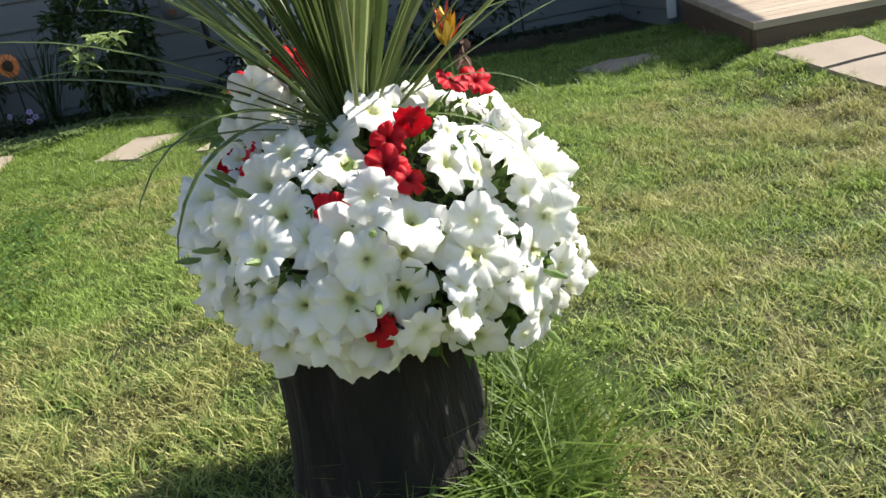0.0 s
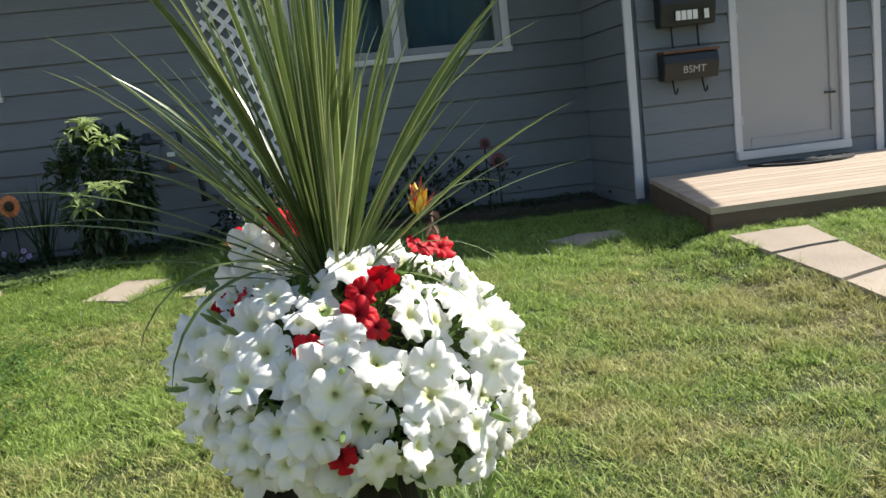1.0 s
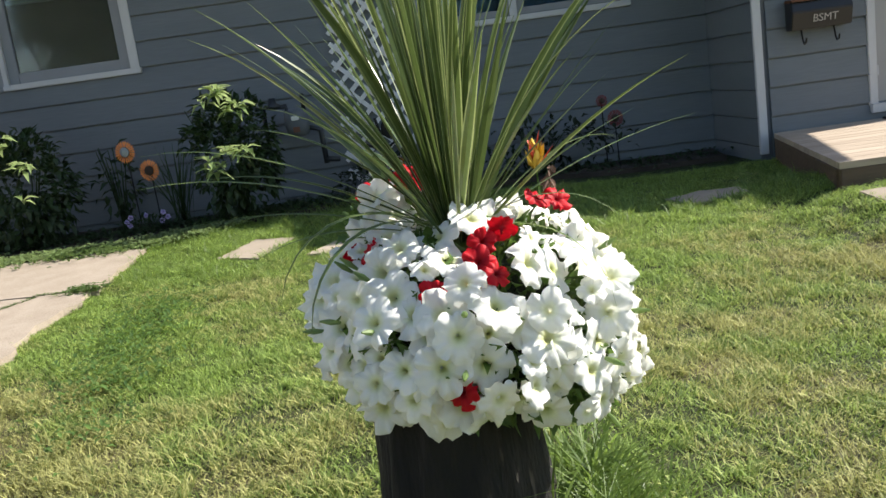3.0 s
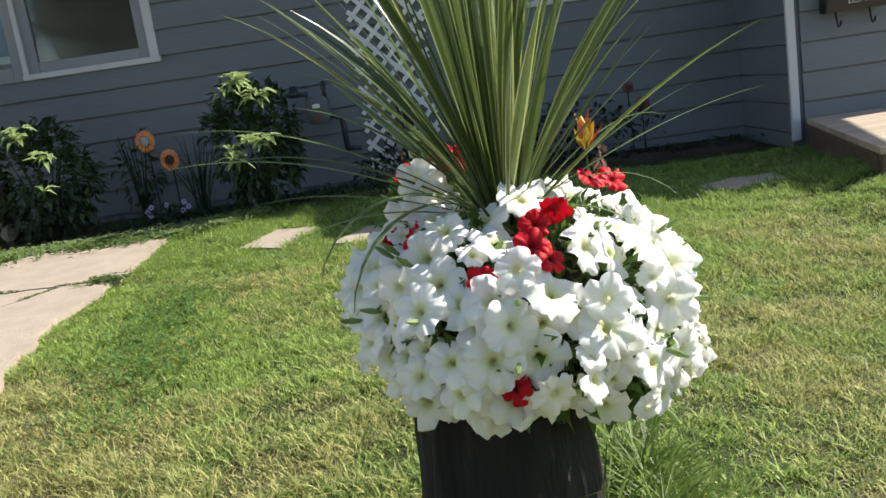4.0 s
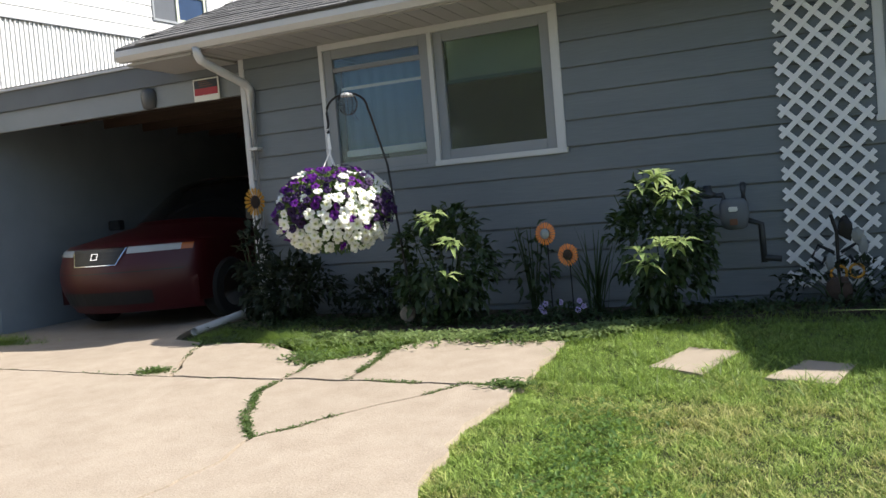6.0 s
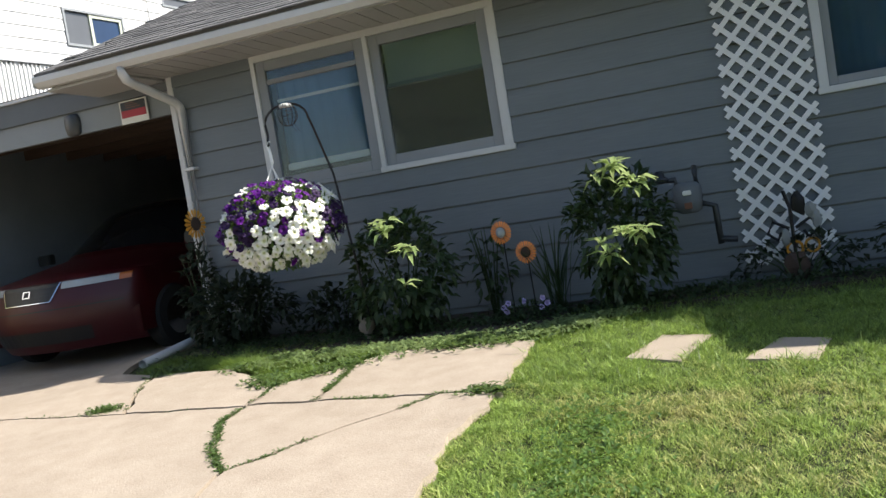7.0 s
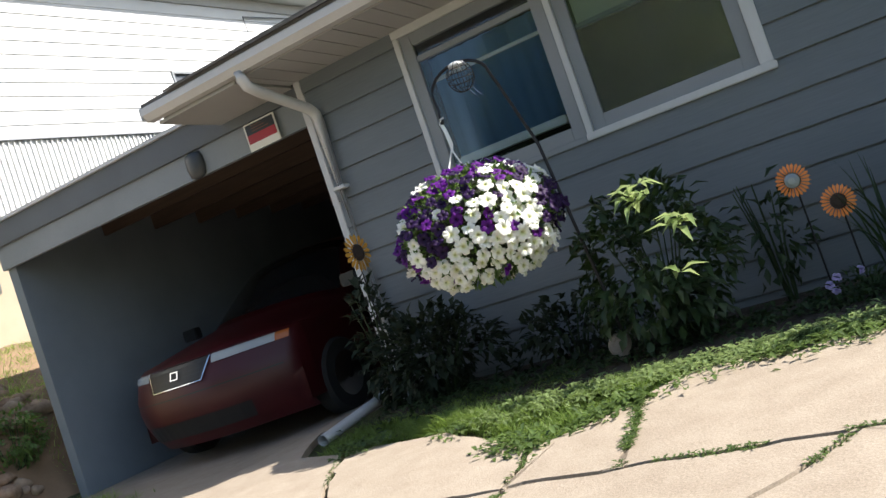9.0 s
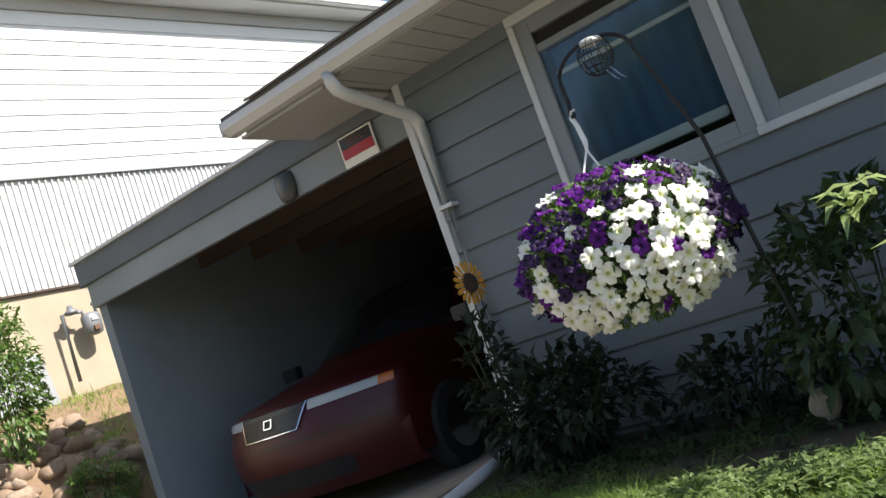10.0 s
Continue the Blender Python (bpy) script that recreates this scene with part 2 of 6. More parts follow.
M_PURPLE = petal_material("purple_petal", (0.11, 0.008, 0.21), (0.015, 0.0, 0.03), (0.055, 0.003, 0.12), 0.25)
M_DARKPETAL = petal_material("blackish_purple_petal", (0.022, 0.006, 0.05), (0.006, 0.0, 0.012), (0.014, 0.003, 0.03), 0.15)


# ---- mesh helpers ----
def part(name, bm, material, parent=None, label="", smooth=False):
    """Links a bmesh as one mesh object, under a thing or a part when one is given."""
    me = bpy.data.meshes.new(name)
    if isinstance(bm, tuple):
        me.from_pydata(*bm)
    else:
        bm.to_mesh(me)
        bm.free()
    for m in material if isinstance(material, list) else [material]:
        me.materials.append(m)
    if smooth:
        me.polygons.foreach_set("use_smooth", [True] * len(me.polygons))
    ob = new(name, me)
    if parent is not None:
        ob.parent = parent
    if label:
        ob["label"] = label
    return ob


def thing(name, label, category, at=(0, 0, 0), group="", kind=""):
    ob = new(name)
    ob.empty_display_size = 0.1
    ob.location = at
    return tagged(ob, label, category, group, kind)


def box(bm, x0, x1, y0, y1, z0, z1, bevel=0.0):
    vs = [bm.verts.new((x, y, z)) for z in (z0, z1) for y in (y0, y1) for x in (x0, x1)]
    fs = [bm.faces.new([vs[i] for i in q]) for q in ((0, 2, 3, 1), (4, 5, 7, 6), (0, 1, 5, 4), (2, 6, 7, 3), (0, 4, 6, 2), (1, 3, 7, 5))]
    if bevel:
        bmesh.ops.bevel(bm, geom=list({e for f in fs for e in f.edges}), offset=bevel, segments=2, affect="EDGES")
    return bm


def boxes(*specs, bevel=0.0):
    bm = bmesh.new()
    for s in specs:
        box(bm, *s, bevel=bevel)
    return bm


def prism(points, z0, z1, bm=None):
    """A flat polygon of (x, y), or (x, y, z offset), given thickness."""
    bm = bm or bmesh.new()
    lo = [bm.verts.new((p[0], p[1], z0 + (p[2] if len(p) > 2 else 0))) for p in points]
    hi = [bm.verts.new((p[0], p[1], z1 + (p[2] if len(p) > 2 else 0))) for p in points]
    k = len(points)
    bm.faces.new(hi)
    bm.faces.new(lo[::-1])
    for i in range(k):
        bm.faces.new((lo[i], lo[(i + 1) % k], hi[(i + 1) % k], hi[i]))
    bmesh.ops.recalc_face_normals(bm, faces=bm.faces)
    return bm


def tube(bm, path, radius, sides=8, cap=True, flat=1.0):
    """A round bar along a path of points; radius may be a list."""
    rings = []
    pts = [Vector(p) for p in path]
    for i, p in enumerate(pts):
        d = (pts[min(i + 1, len(pts) - 1)] - pts[max(i - 1, 0)]).normalized()
        a = d.cross(Vector((0, 0, 1)))
        if a.length < 1e-3:
            a = d.cross(Vector((1, 0, 0)))
        a.normalize()
        b = d.cross(a)
        r = radius[i] if isinstance(radius, (list, tuple)) else radius
        rings.append([bm.verts.new(p + r * (a * math.cos(6.28318 * k / sides) + b * flat * math.sin(6.28318 * k / sides))) for k in range(sides)])
    for u, v in zip(rings, rings[1:]):
        for k in range(sides):
            bm.faces.new((u[k], u[(k + 1) % sides], v[(k + 1) % sides], v[k]))
    if cap:
        bm.faces.new(rings[0][::-1])
        bm.faces.new(rings[-1])
    return bm


def lathe(bm, profile, sides=24, centre=(0, 0, 0), wobble=0.0, seed=0):
    """Turns (radius, height) pairs round the z axis."""
    rings = []
    for r, z in profile:
        ring = []
        for k in range(sides):
            a = 2 * math.pi * k / sides
            w = 1 + wobble * noise.noise((math.cos(a) * 2 + seed, math.sin(a) * 2, z * 5))
            ring.append(bm.verts.new((centre[0] + r * w * math.cos(a), centre[1] + r * w * math.sin(a), centre[2] + z)))
        rings.append(ring)
    for u, v in zip(rings, rings[1:]):
        for k in range(sides):
            bm.faces.new((u[k], u[(k + 1) % sides], v[(k + 1) % sides], v[k]))
    bm.faces.new(rings[0][::-1])
    bm.faces.new(rings[-1])
    return bm


def lump(size, seed, rough=0.25, sub=2):
    """A rounded stone."""
    bm = bmesh.new()
    bmesh.ops.create_icosphere(bm, subdivisions=sub, radius=1.0)
    for v in bm.verts:
        v.co *= 1 + rough * noise.noise(v.co * 1.3 + Vector((seed * 7.1, 0, 0)))
        v.co = Vector((v.co.x * size[0], v.co.y * size[1], v.co.z * size[2]))
    return bm


def smoothstep(a, b, x):
    t = min(1.0, max(0.0, (x - a) / (b - a)))
    return t * t * (3 - 2 * t)


def ground_z(x, y):
    """The yard: level by the house, falling gently towards the street, a little lower in the carport."""
    z = -0.048 * max(0.0, -1.2 - max(y, -14))
    z -= 0.15 * smoothstep(-3.0, -4.4, x) * smoothstep(-2.2, -0.6, y)
    z += 0.085 * (1 - smoothstep(0.35, 1.5, math.hypot(x - 2.2, (y + 5.5) * 0.8)))
    z += 0.10 * smoothstep(3.9, 4.4, x) * smoothstep(-5.0, -3.0, y) * (1 - smoothstep(-2.7, -1.6, y))
    z -= 0.05 * smoothstep(2.6, 3.9, x) * smoothstep(-2.5, -1.7, y)
    z += 1.15 * smoothstep(-6.7, -7.7, x) * smoothstep(-1.8, -0.3, y) + 0.6 * smoothstep(-7.7, -9.0, x) * smoothstep(-2.5, 0.3, y)
    return z
# ---- large structure ----
PITCH, LAP0 = 0.2033, 1.066 - 5 * 0.2033


def terrain():
    xs = sorted({*np.arange(-11, 9.01, 0.2).round(3), -600.0, -200.0, -60.0, -30.0, -16.0, 14.0, 30.0, 60.0, 200.0, 600.0})
    ys = sorted({*np.arange(-9, 8.01, 0.2).round(3), -600.0, -200.0, -60.0, -30.0, -16.0, 14.0, 30.0, 60.0, 200.0, 600.0})
    verts = [(x, y, ground_z(x, y) - 0.006 + 0.002 * noise.noise((x * 1.3, y * 1.3, 0))) for y in ys for x in xs]
    w = len(xs)
    faces = [(j * w + i, j * w + i + 1, (j + 1) * w + i + 1, (j + 1) * w + i) for j in range(len(ys) - 1) for i in range(w - 1)]
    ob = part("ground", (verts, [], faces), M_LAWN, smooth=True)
    tagged(ob, "lawn soil with patchy green and straw thatch", "ground", kind="structure")


terrain()


def wall(name, label, spans, y0, y1, z0, z1, holes, axis="x", material=None):
    """A wall along x (or along y) with rectangular holes (a0, a1, z0, z1)."""
    bm = bmesh.new()
    cuts = sorted({spans[0], spans[1], *[h[0] for h in holes], *[h[1] for h in holes]})
    for a, b in zip(cuts, cuts[1:]):
        mid = (a + b) / 2
        zs = z0
        for h in sorted([h for h in holes if h[0] < mid < h[1]], key=lambda h: h[2]):
            if h[2] > zs:
                box(bm, *((a, b, y0, y1) if axis == "x" else (y0, y1, a, b)), zs, h[2])
            zs = h[3]
        if zs < z1:
            box(bm, *((a, b, y0, y1) if axis == "x" else (y0, y1, a, b)), zs, z1)
    ob = part(name, bm, material or M_WALLCORE)
    return tagged(ob, label, "wall", kind="structure")


def board_mesh(length, flip):
    """One lapped board along x from 0: thick at its lower lip, thin at the top, with a narrow gap under the lip."""
    h, s = PITCH + 0.012, -1 if not flip else 1
    prof = [(0, 0.011), (0.024 * s, 0.011), (0.025 * s, 0.015), (0.011 * s, PITCH - 0.001), (0.001 * s, PITCH), (0.001 * s, h), (0, h)]
    vs = [(x, p[0], p[1]) for x in (0, length) for p in prof]
    k = len(prof)
    fs = [tuple(range(k))[::-1], tuple(range(k, 2 * k))] + [(i, (i + 1) % k, k + (i + 1) % k, k + i) for i in range(k)]
    me = bpy.data.meshes.new("siding_board")
    me.from_pydata(vs, [], fs)
    me.materials.append(M_SIDING)
    return me


def clad(parent, a0, a1, top, holes, m, seed):
    """Lapped boards on a wall: along local x in the pose m, split at the holes and at butt joints."""
    rnd = random.Random(seed)
    k = -1
    while LAP0 + k * PITCH < top - 0.02:
        z = LAP0 + k * PITCH
        k += 1
        runs = [(a0, a1)]
        for h in holes:
            if h[2] < z + PITCH * 0.6 and h[3] > z + PITCH * 0.4:
                runs = [r for u, v in runs for r in ((u, min(v, h[0])), (max(u, h[1]), v)) if r[1] - r[0] > 0.01]
        for u, v in runs:
            joints = [u]
            while v - joints[-1] > 9.0:
                joints.append(joints[-1] + rnd.uniform(2.0, 3.4))
            joints.append(v)
            for p, q in zip(joints, joints[1:]):
                ob = new("siding_board", board_mesh(q - p - 0.002, False))
                ob.parent = parent
                ob.matrix_local = m @ Matrix.Translation((p, 0, z))


WIN1, WIN2 = (-2.16, 0.01, 1.235, 2.40), (2.185, 4.02, 1.228, 2.40)
wall_front = wall("wall_front", "grey-blue house wall with lapped siding boards", (-3.02, 4.65), 0.0, 0.14, -0.3, 2.46, [WIN1, WIN2])
clad(wall_front, -2.96, 4.65, 2.42, [WIN1, WIN2], Matrix(), 3)
wall_side = wall("wall_entry_side", "grey-blue side wall of the entry", (-1.0, 0.0), 4.65, 4.79, -0.3, 2.5, [], "y")
clad(wall_side, 0.0, 1.0, 2.5, [], pose(4.65, 0, 0, 0, 0, -90), 4)
DOOR = (5.43, 6.36, 0.24, 2.28)
wall_entry = wall("wall_entry", "grey-blue entry wall with lapped siding boards", (4.79, 6.62), -1.0, -0.86, -0.3, 2.5, [DOOR])
clad(wall_entry, 4.72, 6.62, 2.5, [DOOR], Matrix.Translation((0, -1.0, 0)), 5)
wall("wall_entry_far_side", "grey-blue far side wall of the entry", (-0.86, 0.0), 6.48, 6.62, -0.3, 2.5, [], "y")
wall_back = wall("wall_front_east", "grey-blue house wall east of the entry", (6.62, 11.0), 0.0, 0.14, -0.3, 2.46, [])
clad(wall_back, 6.62, 11.0, 2.42, [], Matrix(), 6)
# dark wood colour here carries the carport's deep shade
wall("wall_west", "west wall of the house inside the carport, coloured dark for shade", (0.14, 12.0), -3.02, -2.88, -0.3, 2.45, [], "y", M_DARKWOOD)
wall("wall_north", "plain rear wall of the house", (-3.02, 11.0), 12.0, 12.14, -0.3, 2.5, [], "x", M_BLUE)
wall("wall_east", "plain far east wall of the house", (0.14, 12.0), 10.86, 11.0, -0.3, 2.45, [], "y", M_BLUE)


def corner_trim(name, x0, x1, y0, y1, z0, z1):
    ob = part(name, boxes((x0, x1, y0, y1, z0, z1), bevel=0.004), M_TRIM)
    tagged(ob, "narrow white painted corner board", "trim", kind="structure")


corner_trim("trim_entry_corner", 4.622, 4.682, -1.034, -1.0, 0.0, 2.5)
corner_trim("trim_entry_far_corner", 6.575, 6.638, -1.034, -0.94, 0.0, 2.5)
corner_trim("trim_house_corner", -3.020, -2.962, -0.02, 0.06, 0.0, 2.44)


# roof: eave at z 2.5, rising one in three behind it
def roof():
    ob = thing("roof", "low gable roof of dark grey asphalt shingles", "roof", kind="structure")
    x0, x1, y0, z0, s = -3.79, 11.5, -0.72, 2.515, 0.42
    ridge = 6.0
    bm = bmesh.new()
    for a, b in (((y0, z0), (ridge, z0 + (ridge - y0) * s)), ((2 * ridge - y0, z0), (ridge, z0 + (ridge - y0) * s))):
        vs = [bm.verts.new((x, p[0], p[1] + d)) for x in (x0, x1) for p in (a, b) for d in (-0.05, 0.0)]
        for q in ((0, 1, 3, 2), (4, 6, 7, 5), (0, 4, 5, 1), (2, 3, 7, 6), (1, 5, 7, 3), (0, 2, 6, 4)):
            bm.faces.new([vs[i] for i in q])
    bmesh.ops.recalc_face_normals(bm, faces=bm.faces)
    part("deck", bm, M_SHINGLE, ob)
    # shingle tabs in staggered courses, the ones near the carport end single
    tabs = {}
    for w in (0.30, 0.33, 0.27):
        t = bmesh.new()
        box(t, 0, w - 0.006, 0, 0.2, 0, 0.012)
        me = bpy.data.meshes.new("shingle")
        t.to_mesh(me)
        t.free()
        me.materials.append(M_SHINGLE)
        tabs[w] = me
    rnd = random.Random(8)
    tilt = math.degrees(math.atan(s))
    count, rest = 0, bmesh.new()
    for r in range(52):
        d = -0.03 + r * 0.14
        x = x0 - 0.02 - rnd.uniform(0, 0.25)
        while x < 0.6:
            w = rnd.choice((0.30, 0.33, 0.27))
            y, z = y0 + d * math.cos(math.radians(tilt)), z0 + d * math.sin(math.radians(tilt)) + 0.004
            m = pose(x, y, z + rnd.uniform(0, 0.004), tilt - 2.6, 0, 0)
            if x > x0 - 0.03:
                if count < 300:
                    o = new("shingle", tabs[w])
                    o.parent, o.matrix_local = ob, m
                    count += 1
                else:
                    k = len(rest.verts)
                    rest.from_mesh(tabs[w])
                    rest.verts.ensure_lookup_table()
                    for v in rest.verts[k:]:
                        v.co = m @ v.co
            x += w
    # plain long courses further along, where the roof is out of sight
    for r in range(52):
        d = -0.03 + r * 0.14
        y, z = y0 + d * math.cos(math.radians(tilt)), z0 + d * math.sin(math.radians(tilt)) + 0.002
        box(rest, 0.7, x1, y, y + 0.14, z, z + 0.05)
    tagged(part("shingles", rest, M_SHINGLE, ob), kind="stuff")


roof()


def eaves():
    bm = boxes((-3.73, 11.4, -0.62, 0.0, 2.405, 2.42))
    ob = part("soffit", bm, M_SOFFIT)
    first = part("soffit_panel", boxes((0, 0.146, -0.61, -0.004, 2.393, 2.4045), bevel=0.003), M_SOFFIT, ob)
    first.location = (-3.73, 0, 0)
    for k in range(1, 100):
        o = new("soffit_panel", first.data)
        o.parent, o.location = ob, (-3.73 + k * 0.15, 0, 0)
    part("soffit_return", boxes((-3.77, -3.05, -0.62, 0.015, 2.372, 2.392), bevel=0.003), M_SOFFIT, ob)
    tagged(ob, "off-white ribbed aluminium soffit under the eave", "soffit", kind="structure")
    # a gutter with an open trough and a rolled lip
    prof = [(-0.62, 2.50), (-0.62, 2.40), (-0.685, 2.40), (-0.725, 2.44), (-0.725, 2.485), (-0.718, 2.495), (-0.713, 2.485), (-0.713, 2.445), (-0.68, 2.41), (-0.632, 2.41), (-0.632, 2.50)]
    bm = bmesh.new()
    ends = [[bm.verts.new((x, *p)) for p in prof] for x in (-3.81, 11.45)]
    k = len(prof)
    for i in range(k):
        bm.faces.new((ends[0][i], ends[0][(i + 1) % k], ends[1][(i + 1) % k], ends[1][i]))
    bm.faces.new(ends[0][::-1])
    bm.faces.new(ends[1])
    box(bm, -3.814, -3.806, -0.725, -0.62, 2.405, 2.495)
    bmesh.ops.recalc_face_normals(bm, faces=bm.faces)
    gutter = part("gutter", bm, M_GUTTER)
    tagged(gutter, "off-white aluminium gutter along the eave", "gutter", kind="structure")
    bm = bmesh.new()
    vs = [(-3.80, -0.66, 2.40), (-3.80, 6.0, 5.20), (-3.80, 6.0, 5.32), (-3.80, -0.66, 2.525)]
    a = [bm.verts.new(v) for v in vs]
    b = [bm.verts.new((-3.77, v[1], v[2])) for v in vs]
    bm.faces.new(a)
    bm.faces.new(b[::-1])
    for i in range(4):
        bm.faces.new((a[i], a[(i + 1) % 4], b[(i + 1) % 4], b[i]))
    bmesh.ops.recalc_face_normals(bm, faces=bm.faces)
    tagged(part("trim_rake", bm, M_GUTTER), "off-white rake board on the gable edge", "trim", kind="structure")
    bm = bmesh.new()
    tri = [(0.05, 2.452), (11.95, 2.452), (6.0, 4.95)]
    a = [bm.verts.new((-3.02, *p)) for p in tri]
    b = [bm.verts.new((-2.88, *p)) for p in tri]
    bm.faces.new(a)
    bm.faces.new(b[::-1])
    for i in range(3):
        bm.faces.new((a[i], a[(i + 1) % 3], b[(i + 1) % 3], b[i]))
    bmesh.ops.recalc_face_normals(bm, faces=bm.faces)
    tagged(part("wall_gable", bm, M_BLUE), "grey-blue gable wall above the carport", "wall", kind="structure")
    # entry roof: overhang on three sides, narrowing towards its front edge
    # out of view; its outline is shaped to cast the lawn and deck shadow
    bm = bmesh.new()
    prism([(4.13, 0.2), (4.14, -1.63), (6.06, -1.86), (6.7, -1.98), (6.85, -2.40), (7.25, -1.04), (7.5, 0.2)], 2.43, 2.5, bm)
    vs = [bm.verts.new(v) for v in ((4.14, -1.50, 2.502), (6.85, -1.92, 2.502), (7.42, 0.9, 3.3), (4.14, 0.9, 3.3), (4.14, 0.9, 2.502), (7.42, 0.9, 2.502))]
    bm.faces.new((vs[0], vs[1], vs[2], vs[3]))
    bm.faces.new((vs[0], vs[3], vs[4]))
    bm.faces.new((vs[1], vs[5], vs[2]))
    bm.faces.new((vs[3], vs[2], vs[5], vs[4]))
    tagged(part("entry_roof", bm, M_SHINGLE), "small unseen shingled roof over the entry", "roof", kind="structure")


eaves()


# ---- carport ----
def carport():
    x0, x1 = -6.72, -3.05
    bm = boxes((x0, x1, 0.05, 0.10, 2.09, 2.30), bevel=0.004)
    tagged(part("trim_carport_beam", bm, M_BLUE), "grey-blue painted carport beam", "trim", kind="structure")
    tagged(part("trim_carport_fascia", boxes((x0 - 0.06, x1 + 0.02, 0.02, 0.06, 2.30, 2.505), bevel=0.005), M_WALLCORE), "darker grey carport fascia board", "trim", kind="structure")
    tagged(part("trim_carport_drip", boxes((x0 - 0.09, x1 + 0.02, -0.01, 0.08, 2.505, 2.53)), M_TRIM), "thin pale drip edge on the carport roof", "trim", kind="structure")
    tagged(part("carport_roof", boxes((x0 - 0.07, x1 + 0.03, 0.07, 6.6, 2.50, 2.56)), M_SHINGLE), "flat dark carport roof", "roof", kind="structure")
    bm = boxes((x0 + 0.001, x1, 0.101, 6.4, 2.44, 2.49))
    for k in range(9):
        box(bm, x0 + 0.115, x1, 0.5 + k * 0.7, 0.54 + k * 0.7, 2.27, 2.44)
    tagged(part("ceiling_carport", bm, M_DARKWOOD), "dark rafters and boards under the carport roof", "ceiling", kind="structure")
    tagged(part("wall_carport", boxes((x0, x0 + 0.11, 0.105, 6.5, -0.3, 2.438)), M_CARPORTSHADE), "grey-blue carport side wall, shade put into its colour", "wall", kind="structure")
    # rear wall takes the same dark colour, for the shade inside
    tagged(part("wall_carport_rear", boxes((x0 + 0.11, x1 + 0.02, 6.4, 6.5, -0.3, 2.438)), M_DARKWOOD), "rear wall of the carport, coloured dark for its shade", "wall", kind="structure")


carport()
# ---- driveway slabs ----
def crooked(points, seed, step=0.07, amp=0.035):
    """A crooked line through points."""
    out = []
    for (ax, ay), (bx, by) in zip(points, points[1:]):
        n = max(1, int(math.hypot(bx - ax, by - ay) / step))
        for i in range(n):
            t = i / n
            k = amp if i else amp * 0.5
            x, y = ax + (bx - ax) * t, ay + (by - ay) * t
            out.append((x + k * noise.noise((x * 7, y * 7, seed)), y + k * noise.noise((x * 7 + 9, y * 7, seed))))
    out.append(points[-1])
    return out


def shrink(poly, d):
    """Pulls a polygon's outline in by d."""
    n, out = len(poly), []
    area = sum(poly[i][0] * poly[(i + 1) % n][1] - poly[(i + 1) % n][0] * poly[i][1] for i in range(n))
    s = 1 if area > 0 else -1
    for i in range(n):
        p, q, r = poly[i - 1], poly[i], poly[(i + 1) % n]
        dx, dy = r[0] - p[0], r[1] - p[1]
        l = math.hypot(dx, dy) or 1
        out.append((q[0] - s * dy / l * d, q[1] + s * dx / l * d))
    return out


C_A = crooked([(0.38, -2.59), (0.05, -2.55), (-0.30, -2.525), (-0.68, -2.485), (-1.13, -2.48)], 1)
C_A2 = crooked([(-1.13, -2.48), (-1.5, -2.46), (-1.98, -2.43), (-2.4, -2.39), (-3.4, -2.28), (-5.2, -2.05)], 2)
C_B = crooked([(0.05, -2.55), (-0.05, -2.70), (-0.15, -2.83), (-0.28, -2.97), (-0.44, -3.2), (-0.63, -3.46)], 3)
C_C = crooked([(-1.16, -2.08), (-1.12, -2.28), (-1.13, -2.48), (-1.07, -2.82), (-0.87, -3.19), (-0.63, -3.46)], 4)
C_D = crooked([(-0.80, -1.72), (-0.73, -2.06), (-0.68, -2.485)], 5)
C_F = crooked([(-0.63, -3.46), (-0.57, -3.74), (-0.63, -4.1), (-0.9, -4.8), (-1.0, -6.0), (-0.7, -9.5)], 6)
C_E = crooked([(-2.50, -1.46), (-2.39, -1.77), (-2.2, -2.08), (-1.98, -2.43)], 7)
RIGHT1 = crooked([(0.34, -1.57), (0.35, -2.1), (0.38, -2.59)], 8, 0.09, 0.09)
RIGHT2 = crooked([(0.38, -2.59), (0.33, -3.1), (0.36, -3.6), (0.46, -4.0), (0.49, -4.6), (0.75, -6.0), (1.6, -9.5)], 9, 0.09, 0.12)
TOP1 = crooked([(0.34, -1.57), (0.0, -1.51), (-0.64, -1.48), (-0.80, -1.72)], 10, 0.12, 0.04)
TOP2 = crooked([(-0.80, -1.72), (-0.98, -1.94), (-1.16, -2.08)], 11, 0.12, 0.03)
TOP3 = crooked([(-1.16, -2.08), (-1.45, -1.82), (-1.8, -1.53), (-2.2, -1.48), (-2.50, -1.46)], 12, 0.12, 0.03)


def between(line, a, b):
    return [p for p in line if a <= p[0] <= b]


def join(*lines):
    out = []
    for l in lines:
        for p in l:
            if not out or math.hypot(p[0] - out[-1][0], p[1] - out[-1][1]) > 0.004:
                out.append(p)
    if math.hypot(out[0][0] - out[-1][0], out[0][1] - out[-1][1]) < 0.004:
        out.pop()
    return out


